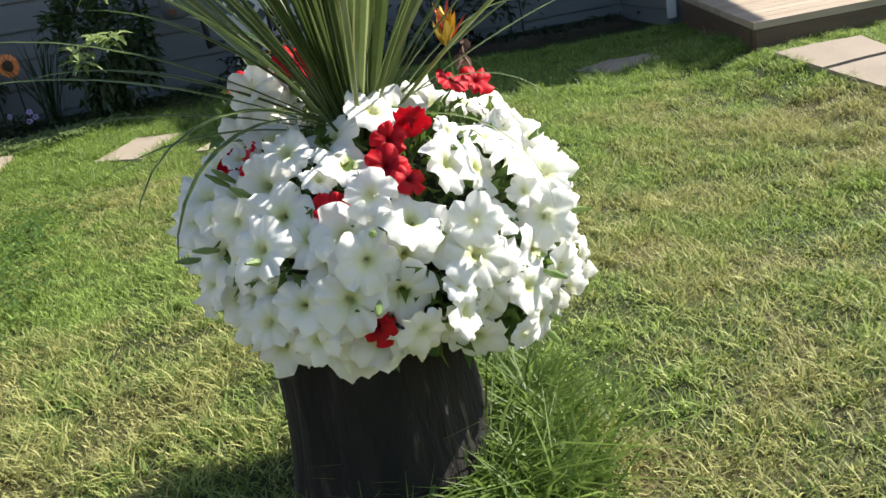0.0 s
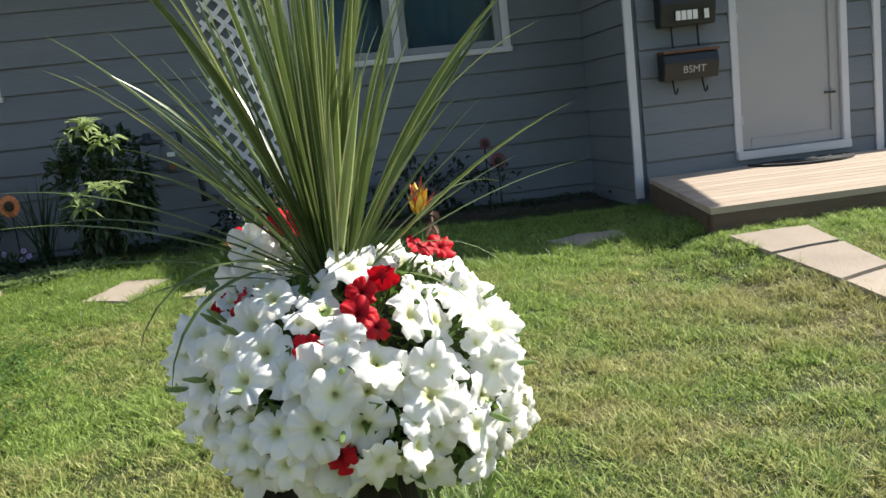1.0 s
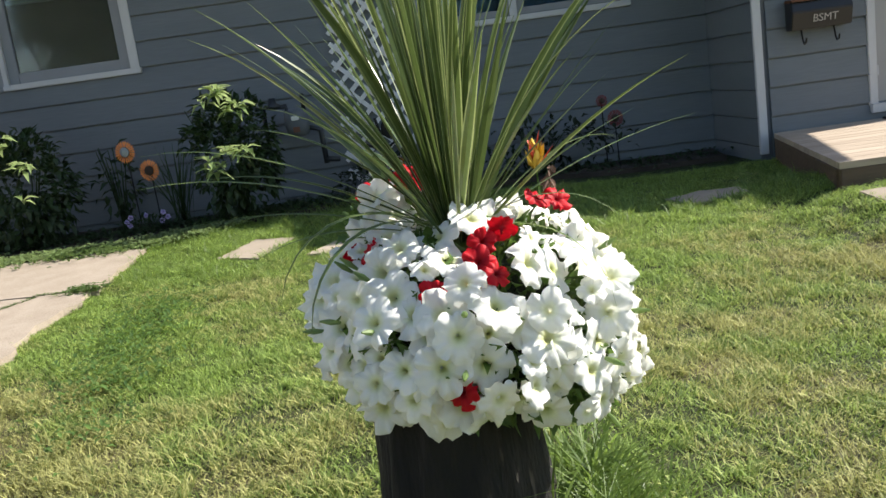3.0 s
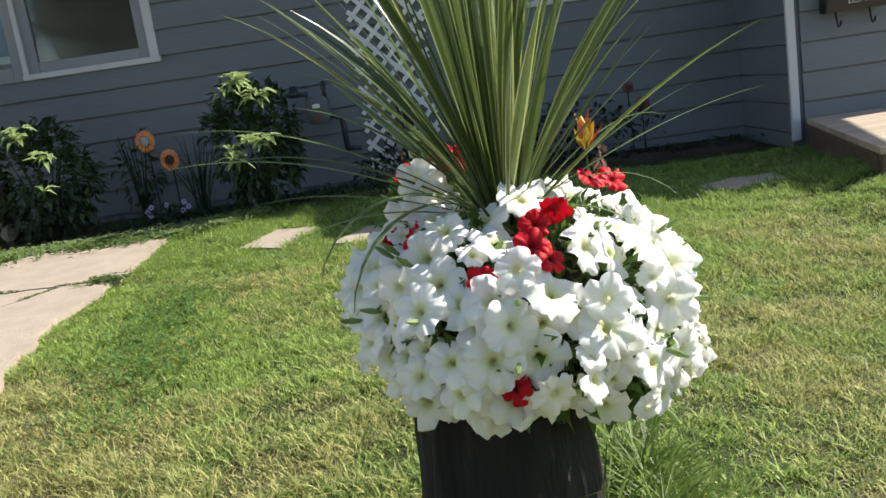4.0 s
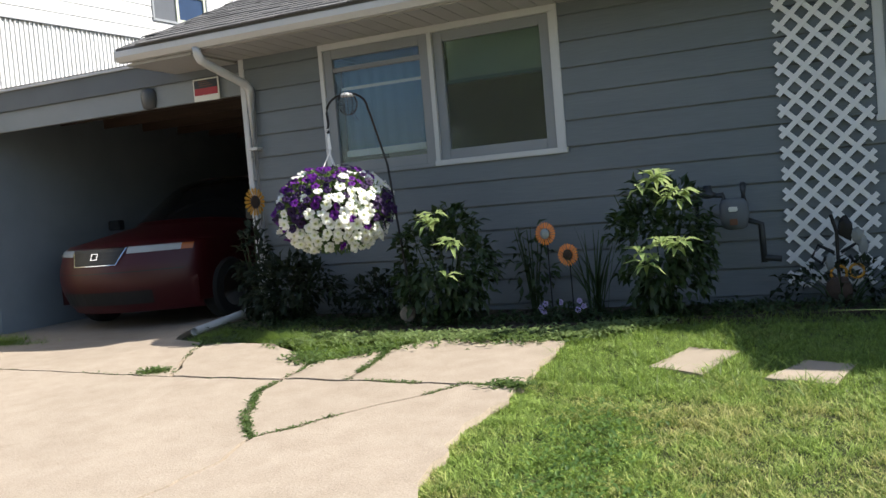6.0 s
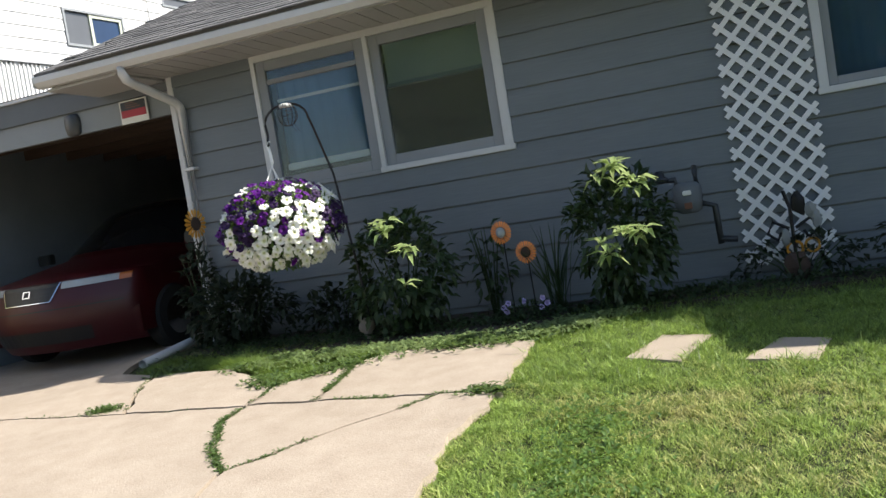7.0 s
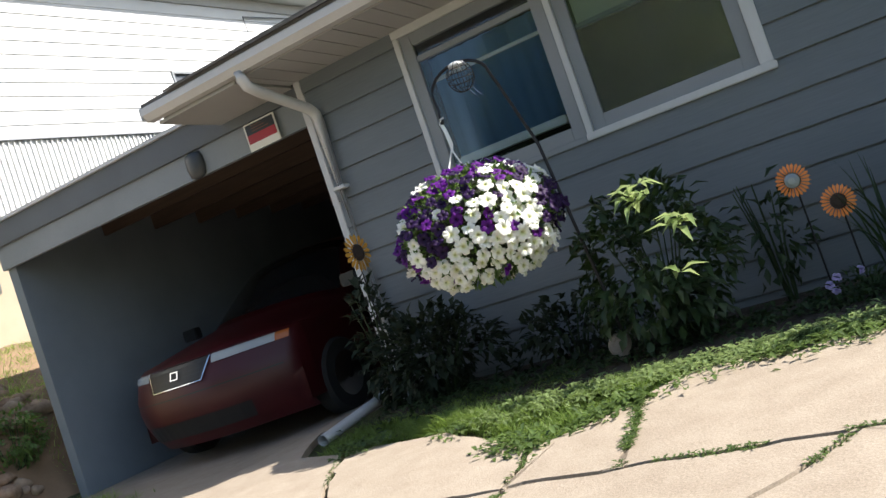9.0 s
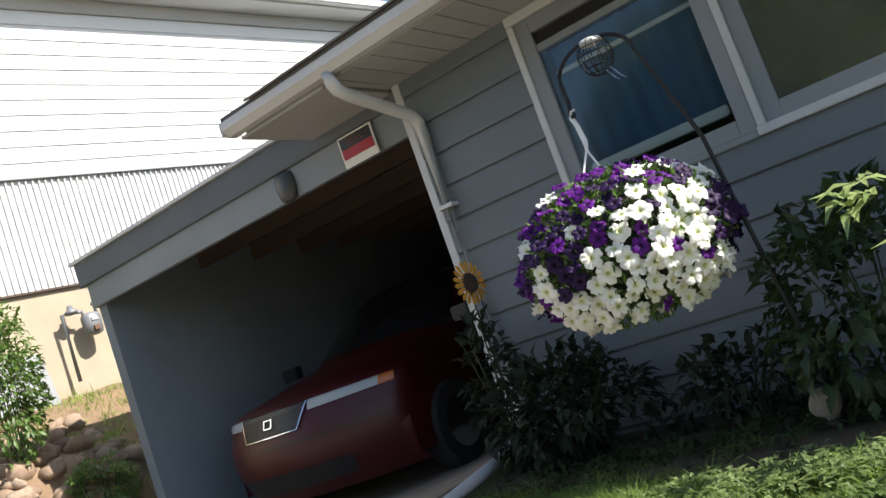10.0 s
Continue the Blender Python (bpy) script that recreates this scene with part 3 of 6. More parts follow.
driveway = thing("driveway", "old sun-bleached concrete driveway, cracked, with weeds", "driveway", kind="structure")
rev = lambda l: l[::-1]
A_R, A_L = between(C_A, 0.03, 9), between(C_A, -9, 0.055)
SLABS = [
    join(TOP1, C_D, rev(C_A[:[i for i, p in enumerate(C_A) if p[0] <= -0.675][0] + 1]), rev(RIGHT1)),
    join(TOP2, C_C[:[i for i, p in enumerate(C_C) if p[1] <= -2.465][0] + 1], rev(C_A[[i for i, p in enumerate(C_A) if p[0] <= -0.675][0]:]), rev(C_D)),
    join(RIGHT2, [(-0.7, -9.5)], rev(C_F), rev(C_B), rev(A_R)),
    join(A_L, C_C[[i for i, p in enumerate(C_C) if p[1] <= -2.465][0]:], rev(C_B)),
    join(TOP3, C_E, rev(between(C_A2, -1.97, 0)), rev(C_C[:[i for i, p in enumerate(C_C) if p[1] <= -2.465][0] + 1])),
    join(C_A2, [(-6.9, -2.0), (-7.4, -9.5), (-0.7, -9.5)], rev(C_F), rev(C_C[[i for i, p in enumerate(C_C) if p[1] <= -2.465][0]:])),
    join([(-2.50, -1.46), (-2.9, -1.32), (-3.3, -0.6), (-3.2, 1.2), (-3.1, 6.3), (-6.6, 6.3), (-6.6, -0.2), (-6.9, -2.0)], rev(between(C_A2, -5.3, -1.99)), rev(C_E)),
]


def slab(poly, lift, gap=0.011):
    """Top sheet that follows the yard, with a rim that goes down into the soil."""
    poly = shrink(poly, gap)
    bm = bmesh.new()
    top = [bm.verts.new((x, y, 0)) for x, y in poly]
    face = bm.faces.new(top)
    bmesh.ops.recalc_face_normals(bm, faces=[face])
    if face.normal.z < 0:
        face.normal_flip()
    for ax in (0, 1):
        lo, hi = min(p[ax] for p in poly), max(p[ax] for p in poly)
        c = math.floor(lo) + 0.5
        while c < hi:
            no = (1, 0, 0) if ax == 0 else (0, 1, 0)
            co = (c, 0, 0) if ax == 0 else (0, c, 0)
            bmesh.ops.bisect_plane(bm, geom=bm.verts[:] + bm.edges[:] + bm.faces[:], plane_co=co, plane_no=no)
            c += 0.5
    for v in bm.verts:
        v.co.z = ground_z(v.co.x, v.co.y) + lift
    rim = [e for e in bm.edges if e.is_boundary]
    ext = bmesh.ops.extrude_edge_only(bm, edges=rim)
    for v in ext["geom"]:
        if isinstance(v, bmesh.types.BMVert):
            v.co.z -= 0.09
    bmesh.ops.recalc_face_normals(bm, faces=bm.faces)
    return bm


for i, p in enumerate(SLABS):
    part("slab", slab(p, 0.036 + 0.001 * ((i * 5) % 3), 0.017 if i in (3, 4) else 0.011), M_CONCRETE, driveway)


def stepping(points, seed):
    bm = slab(crooked(points + [points[0]], seed, 0.1, 0.02)[:-1], 0.012)
    tagged(part("stepping_stone", bm, M_PAVER), "flat sandstone stepping stone sunk in the lawn", "paving stone", "stepping stones")


stepping([(0.90, -2.1), (1.06, -1.66), (1.345, -1.77), (1.2, -2.27)], 1)
stepping([(1.48, -2.33), (1.66, -1.97), (1.9, -2.06), (1.8, -2.42)], 2)
stepping([(3.62, -2.03), (3.9, -1.84), (4.12, -1.95), (4.08, -2.3), (3.7, -2.42)], 3)
for pts in ([(4.30, -3.06), (4.72, -3.10), (4.68, -3.43), (4.31, -3.46)], [(4.31, -3.48), (4.68, -3.45), (4.65, -3.83), (4.35, -3.92)], [(4.35, -3.94), (4.65, -3.85), (4.64, -4.25), (4.38, -4.38)]):
    tagged(part("paver", slab(pts, 0.022), M_PAVER), "square sandstone paver leading to the deck", "paving stone", "pavers to the deck")
# ---- windows, door, deck ----
def pane(name, x0, x1, z0, z1, y, parent, material):
    """A thin sheet of glass, kept out of the shadow rays."""
    ob = part(name, boxes((x0, x1, y, y + 0.006, z0, z1)), material, parent)
    ob.visible_shadow = False
    return ob


def sash(parent, x0, x1, z0, z1, y, width=0.075, rails=(), glass=None):
    """A grey painted sash with a pane behind it."""
    specs = [(x0, x0 + width, y, y + 0.045, z0, z1), (x1 - width, x1, y, y + 0.045, z0, z1),
             (x0 + width, x1 - width, y, y + 0.045, z0, z0 + width), (x0 + width, x1 - width, y, y + 0.045, z1 - width, z1)]
    specs += [(x0 + width, x1 - width, y + 0.004, y + 0.04, r - 0.02, r + 0.02) for r in rails]
    fr = part("sash", boxes(*specs, bevel=0.004), M_SASH, parent)
    pane("pane", x0 + width, x1 - width, z0 + width, z1 - width, y + 0.02, fr, glass or M_GLASS)
    return fr


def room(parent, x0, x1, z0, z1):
    """A shallow near-black box behind a window, standing in for the unlit room."""
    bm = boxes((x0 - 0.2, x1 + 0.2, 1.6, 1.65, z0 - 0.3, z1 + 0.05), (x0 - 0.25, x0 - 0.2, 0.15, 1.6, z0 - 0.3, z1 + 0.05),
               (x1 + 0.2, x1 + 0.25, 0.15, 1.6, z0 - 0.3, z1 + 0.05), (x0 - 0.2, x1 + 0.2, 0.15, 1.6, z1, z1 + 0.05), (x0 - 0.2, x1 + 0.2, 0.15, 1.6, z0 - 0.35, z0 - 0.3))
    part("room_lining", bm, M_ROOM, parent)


def blue_sheet(parent, x0, x1, z0, z1):
    """A blue sheet in shallow folds, added behind the glass for the sky's reflection."""
    bm = bmesh.new()
    n = int((x1 - x0) * 49)
    cols = [(x0 + (x1 - x0) * k / n, 0.135 + 0.012 * math.sin(k * 1.15) + 0.006 * math.sin(k * 2.7)) for k in range(n + 1)]
    lo, hi = [bm.verts.new((x, y, z0)) for x, y in cols], [bm.verts.new((x, y, z1)) for x, y in cols]
    for k in range(n):
        bm.faces.new((lo[k], lo[k + 1], hi[k + 1], hi[k]))
    bmesh.ops.solidify(bm, geom=bm.faces[:], thickness=0.003)
    part("blue_sheet", bm, M_SKYBLUE, parent, "blue sheet added behind the glass for reflected sky", smooth=True)


def window_west():
    x0, x1, z0, z1 = WIN1
    w = tagged(thing("window_1", "double window with white trim, grey sashes and half-drawn blind", "window"), kind="structure")
    f = part("window_frame", boxes((x0, x0 + 0.042, -0.028, 0.10, z0, z1 - 0.06), (x1 - 0.075, x1, -0.028, 0.10, z0 + 0.045, z1 - 0.06),
                                   (x0, x1, -0.03, 0.10, z1 - 0.06, z1), (-1.11, -1.068, -0.026, 0.10, z0 + 0.045, z1 - 0.06), bevel=0.004), M_TRIM, w)
    part("window_sill", boxes((-1.115, x1 + 0.012, -0.042, 0.10, z0, z0 + 0.045), bevel=0.005), M_TRIM, w)
    part("window_sill", boxes((x0, -1.116, -0.034, 0.10, z0 - 0.004, z0 + 0.03), bevel=0.005), M_SASH, w, "grey painted sill, worn")
    sash(w, x0 + 0.042, -1.11, z0 + 0.03, z1 - 0.06, -0.012, 0.085, (2.16,))
    part("inner_rail", boxes((-2.0, -1.21, 0.06, 0.08, 1.985, 2.01), bevel=0.003), M_TRIM, w)
    sash(w, -1.068, x1 - 0.075, z0 + 0.045, z1 - 0.06, 0.0, 0.085, glass=M_DOUBLE)
    part("ledge", boxes((-2.0, -1.22, 0.05, 0.12, 1.40, 1.455), bevel=0.008), M_TRIM, w, "pale ledge inside the lower sash")
    part("blind", boxes((-0.965, -0.155, 0.045, 0.05, 1.955, 2.29), (-0.965, -0.155, 0.04, 0.055, 1.935, 1.955)), M_BLIND, w, "half-drawn pale green roller blind")
    part("mid_rail", boxes((-0.975, -0.15, 0.03, 0.06, 1.90, 1.935), bevel=0.003), M_SASH, w)
    part("insect_screen", boxes((-0.983, -0.15, 0.012, 0.014, 1.365, 1.905)), M_SCREEN, w, "fine grey insect screen")
    blue_sheet(w, -2.02, -1.20, 1.46, 2.16)
    room(w, x0, x1, z0, z1)


def window_east():
    x0, x1, z0, z1 = WIN2
    w = tagged(thing("window_2", "wide window with white trim and dark glass", "window"), kind="structure")
    part("window_frame", boxes((x0, x0 + 0.065, -0.028, 0.10, z0 + 0.045, z1 - 0.06), (x1 - 0.065, x1, -0.028, 0.10, z0 + 0.045, z1 - 0.06),
                               (x0, x1, -0.03, 0.10, z1 - 0.06, z1), (3.05, 3.11, -0.02, 0.10, z0 + 0.045, z1 - 0.06), bevel=0.004), M_TRIM, w)
    part("window_sill", boxes((x0 - 0.01, x1 + 0.01, -0.042, 0.10, z0, z0 + 0.045), bevel=0.005), M_TRIM, w)
    sash(w, x0 + 0.065, 3.05, z0 + 0.045, z1 - 0.06, 0.0, 0.06)
    sash(w, 3.11, x1 - 0.065, z0 + 0.045, z1 - 0.06, 0.0, 0.06)
    blue_sheet(w, x0 + 0.08, 3.04, z0 + 0.06, z1 - 0.1)
    blue_sheet(w, 3.12, x1 - 0.08, z0 + 0.06, z1 - 0.1)
    room(w, x0, x1, z0, z1)


window_west()
window_east()


def entry_door():
    x0, x1, z0, z1 = DOOR
    d = tagged(thing("door_1", "closed off-white storm door in a white frame", "door"), kind="structure")
    part("door_frame", boxes((x0 - 0.005, x0 + 0.055, -1.03, -0.86, z0, z1), (x1 - 0.055, x1 + 0.005, -1.03, -0.86, z0, z1), (x0 + 0.055, x1 - 0.055, -1.03, -0.86, z1 - 0.055, z1), bevel=0.005), M_TRIM, d)
    part("threshold", boxes((x0, x1, -1.05, -0.86, z0 - 0.05, z0 + 0.012), bevel=0.004), M_TRIM, d, "worn pale threshold")
    leaf = part("door_leaf", boxes((x0 + 0.058, x0 + 0.135, -1.0, -0.965, z0 + 0.014, z1 - 0.058), (x1 - 0.135, x1 - 0.058, -1.0, -0.965, z0 + 0.014, z1 - 0.058),
                                   (x0 + 0.135, x1 - 0.135, -1.0, -0.965, z0 + 0.014, z0 + 0.10), (x0 + 0.135, x1 - 0.135, -1.0, -0.965, z1 - 0.19, z1 - 0.058), bevel=0.004), M_DOOR, d)
    part("door_panel", boxes((x0 + 0.13, x1 - 0.13, -0.985, -0.97, z0 + 0.09, z1 - 0.18)), M_DOOR, leaf)
    bm = bmesh.new()
    tube(bm, [(x1 - 0.12, -1.0, 0.62), (x1 - 0.12, -1.035, 0.62), (x1 - 0.21, -1.04, 0.625)], 0.009, 8)
    part("handle", bm, M_BLACK, leaf, "small dark lever handle")
    for z in (0.45, 1.2, 2.0):
        part("hinge", boxes((x0 + 0.050, x0 + 0.062, -1.034, -0.998, z, z + 0.07), bevel=0.002), M_TRIM, leaf)


entry_door()


def deck():
    """Low wooden landing: boards laid along the house, on a dark frame."""
    d = thing("deck", "low weathered wooden landing in front of the door", "deck")
    left = lambda y: 4.72 + (y + 1.03) / 1.83 * 0.41
    n, y0 = 13, -1.05
    for k in range(n):
        a, b = y0 - k * 0.1415, y0 - (k + 1) * 0.1415 + 0.006
        bm = bmesh.new()
        prism([(left(a), a), (8.6, a), (8.6, b), (left(b), b)], 0.11, 0.145, bm)
        part("board", bm, M_DECK, d)
    yf = y0 - n * 0.1415
    part("fascia", boxes((left(yf) + 0.01, 8.6, yf + 0.005, yf + 0.04, -0.14, 0.108), bevel=0.003), M_DECKSIDE, d, "brown front fascia board")
    bm = bmesh.new()
    prism([(left(y0), y0), (left(y0) + 0.04, y0), (left(yf) + 0.04, yf + 0.04), (left(yf), yf + 0.04)], -0.14, 0.108, bm)
    part("fascia", bm, M_DECKSIDE, d, "brown side fascia board")
    for x in (5.4, 6.6, 7.8):
        part("joist", boxes((x, x + 0.05, yf + 0.05, y0, -0.14, 0.108)), M_DECKSIDE, d)


deck()


def doormat():
    bm = bmesh.new()
    prism([(5.86 + 0.40 * math.cos(a), -1.12 - 0.36 * math.sin(a)) for a in np.linspace(0, math.pi, 25)], 0.146, 0.163, bm)
    mat = part("doormat", bm, M_TYRE)
    tagged(mat, "black half-round rubber doormat on the deck", "doormat")
    for r in (0.32, 0.22, 0.12):
        bm = bmesh.new()
        tube(bm, [(5.86 + r * math.cos(a), -1.15 - r * 0.86 * math.sin(a), 0.165) for a in np.linspace(0.1, math.pi - 0.1, 18)], 0.008, 6)
        part("rib", bm, M_BLACK, mat)


doormat()


def letters(text, size, m, material, parent, name="lettering"):
    cu = bpy.data.curves.new(name, "FONT")
    cu.body, cu.size, cu.extrude, cu.align_x = text, size, 0.001, "CENTER"
    tmp = new("tmp", cu)
    dg = bpy.context.evaluated_depsgraph_get()
    me = bpy.data.meshes.new_from_object(tmp.evaluated_get(dg))
    bpy.data.objects.remove(tmp)
    me.materials.append(material)
    ob = new(name, me)
    ob.parent = parent
    ob.matrix_local = m
    return ob


M_PALE = simple("pale_paint", (0.72, 0.72, 0.68), 0.5, vary=0.05)
M_RUST = simple("rusty_brown_metal", (0.16, 0.075, 0.045), 0.7, 0.2, vary=0.3)


def letterbox(z0, z1, words, lid):
    box_ = thing("mailbox", "black wall-mounted metal mailbox" + (" lettered BSMT with a rusty lid" if words else " with a number plate"), "mailbox", (5.065, -1.02, z0), "mailboxes by the door")
    h = z1 - z0
    bm = bmesh.new()
    prof = [(0, 0), (-0.10, 0.0), (-0.13, h * 0.55), (-0.11, h * 0.86), (0, h)]
    a = [bm.verts.new((-0.21, *p)) for p in prof]
    b = [bm.verts.new((0.21, *p)) for p in prof]
    bm.faces.new(a)
    bm.faces.new(b[::-1])
    for i in range(5):
        bm.faces.new((a[i], a[(i + 1) % 5], b[(i + 1) % 5], b[i]))
    bmesh.ops.recalc_face_normals(bm, faces=bm.faces)
    bmesh.ops.bevel(bm, geom=bm.edges[:], offset=0.006, segments=2, affect="EDGES")
    body = part("body", bm, M_BLACK, box_)
    part("lid", boxes((-0.217, 0.217, -0.135, 0.0, h * 0.88, h * 0.97), bevel=0.006), M_RUST if lid else M_BLACK, box_, "brown rusty lid" if lid else "")
    if words:
        letters(words, 0.074, pose(0.02, -0.1145, h * 0.2, 104, 0, 0), M_SOFFIT, body)
        for x in (-0.11, 0.12):
            bm = bmesh.new()
            tube(bm, [(x, -0.02, 0), (x, -0.04, -0.07), (x, -0.06, -0.10), (x, -0.09, -0.09), (x, -0.10, -0.06)], 0.007, 6)
            part("paper_hook", bm, M_IRON, box_)
    else:
        for k in (-2, -1, 0, 1, 3):
            part("number_bar", boxes((k * 0.043 - 0.017, k * 0.043 + 0.017, -0.136, -0.128, 0.035, 0.10)), M_PALE, body)
        for x in (-0.10, 0.10):
            bm = bmesh.new()
            tube(bm, [(x, -0.03, 0), (x, -0.04, -0.15)], 0.008, 6)
            part("paper_hook", bm, M_IRON, box_)


letterbox(1.215, 1.50, "", False)
letterbox(0.835, 1.05, "BSMT", True)


# ---- lattice ----
def lattice():
    """Crossed slats in two layers, cut to the panel's outline."""
    t = thing("lattice_panel", "tall white plastic garden lattice leaning on the wall", "trellis", (1.86, -0.045, 0.0))
    hx, z0, z1, p, w = 0.285, 0.13, 2.34, 0.1475, 0.0175
    for s, y in ((1, -0.006), (-1, 0.006)):
        k = -30
        while k < 40:
            c = k * p + (0.0 if s > 0 else p / 2)
            k += 1
            # points on z = c + s * x inside the panel
            xa, xb = (z0 - c) * s, (z1 - c) * s
            lo, hi = max(-hx, min(xa, xb)), min(hx, max(xa, xb))
            if hi - lo < 0.03:
                continue
            L = (hi - lo) * math.sqrt(2)
            bm = boxes((-L / 2 - 0.017, L / 2 + 0.017, -0.004, 0.004, -w, w), bevel=0.0)
            o = part("slat", bm, M_LATTICE, t)
            mid = (lo + hi) / 2
            o.matrix_local = pose(mid, y, c + s * mid, 0, -45 * s, 0)


lattice()


# ---- downspout, sign, lamp, meter ----
def downspout():
    d = thing("downspout", "off-white metal downspout bent from gutter to wall", "downspout")
    bm = bmesh.new()
    tube(bm, [(-2.95, -0.67, 2.41), (-2.95, -0.67, 2.36), (-2.945, -0.64, 2.31), (-2.94, -0.56, 2.28), (-2.890, -0.12, 2.15), (-2.885, -0.07, 2.11), (-2.885, -0.058, 2.05), (-2.885, -0.058, 0.30), (-2.885, -0.09, 0.22)], 0.042, 12, flat=0.85)
    part("pipe", bm, M_GUTTER, d, smooth=True)
    for z in (1.55,):
        part("strap", boxes((-2.940, -2.830, -0.104, -0.018, z, z + 0.025), bevel=0.003), M_GUTTER, d)
    bm = bmesh.new()
    tube(bm, [(-2.885, -0.07, 0.24), (-2.94, -0.15, 0.14), (-2.96, -0.3, 0.10), (-2.97, -1.02, 0.04)], 0.038, 12, cap=False, flat=0.9)
    part("extension", bm, M_GUTTER, d, "pale pipe lying on the ground", smooth=True)


downspout()


def warning_sign():
    s = thing("sign", "small black, red and white warning sign", "sign", (-3.43, 0.018, 2.185))
    part("plate", boxes((-0.15, 0.15, -0.006, 0.0, -0.105, 0.105), bevel=0.002), M_PALE, s)
    part("field", boxes((-0.135, 0.135, -0.009, -0.006, -0.045, 0.092)), M_BLACK, s, "black upper field")
    red = simple("sign_red", (0.34, 0.015, 0.03), 0.5)
    part("band", boxes((-0.135, 0.135, -0.0095, -0.006, -0.05, 0.015)), red, s, "red band")
    for k in range(3):
        part("writing_bar", boxes((-0.08, 0.08 - 0.03 * k, -0.0115, -0.0095, 0.034 + 0.02 * k, 0.041 + 0.02 * k)), M_RUST, s)


warning_sign()


def carport_lamp():
    l = thing("wall_lamp", "small dark oval lamp on the carport beam", "lamp", (-4.15, 0.04, 2.19))
    bm = bmesh.new()
    lathe(bm, [(0.03, -0.11), (0.075, -0.09), (0.09, -0.02), (0.09, 0.05), (0.07, 0.09), (0.03, 0.10)], 16)
    for v in bm.verts:
        v.co.y *= 0.55
    part("housing", bm, simple("dark_grey_enamel", (0.05, 0.055, 0.06), 0.4), l, smooth=True)
    part("base_plate", boxes((-0.06, 0.06, -0.01, 0.012, -0.08, 0.08), bevel=0.004), M_BLUE, l)


carport_lamp()


def gas_meter(at, face, s=1.0, pale=False):
    """A meter body with its dial, regulator and pipework."""
    g = thing("gas_meter", "grey gas meter with pipes beside a house wall", "gas meter", at)
    g.matrix_world = Matrix.Translation(at) @ pose(0, 0, 0, 0, 0, face) @ Matrix.Scale(s, 4)
    m = M_PIPE if pale else M_METER
    bm = bmesh.new()
    lathe(bm, [(0.06, -0.13), (0.10, -0.11), (0.115, -0.02), (0.115, 0.08), (0.09, 0.12), (0.04, 0.13)], 18)
    for v in bm.verts:
        v.co.y *= 0.75
    part("meter_body", bm, m if pale else M_WALLCORE, g, smooth=True)
    part("dial", boxes((-0.035, 0.035, -0.10, -0.08, 0.02, 0.06), bevel=0.006), M_PALE, g, "pale dial window")
    part("tag", boxes((-0.03, 0.03, -0.10, -0.085, -0.09, -0.04)), M_RUST, g, "small red and black plate")
    for x, top in ((-0.08, 0.16), (0.08, 0.2)):
        bm = bmesh.new()
        tube(bm, [(x, 0, 0.1), (x, 0, top), (x + (-0.22 if x < 0 else 0.0), 0.02, top + (0 if x < 0 else 0.04)), (x + (-0.22 if x < 0 else 0.0), 0.04, -0.6 if x < 0 else top + 0.02)], 0.024, 8)
        part("pipe", bm, m, g, smooth=True)
    bm = bmesh.new()
    lathe(bm, [(0.02, -0.03), (0.07, -0.02), (0.075, 0.01), (0.04, 0.03), (0.03, 0.08)], 14, (-0.2, 0, 0.17))
    part("regulator", bm, m, g, smooth=True)
    if not pale:
        for path in ([(0.09, 0.05, -0.06), (0.2, 0.07, -0.10), (0.21, 0.07, -0.42)], [(0.21, 0.07, -0.38), (0.34, 0.09, -0.40)]):
            bm = bmesh.new()
            tube(bm, path, 0.026, 8)
            part("pipe", bm, m, g, smooth=True)


gas_meter((1.235, -0.25, 0.672), 0, 0.85)


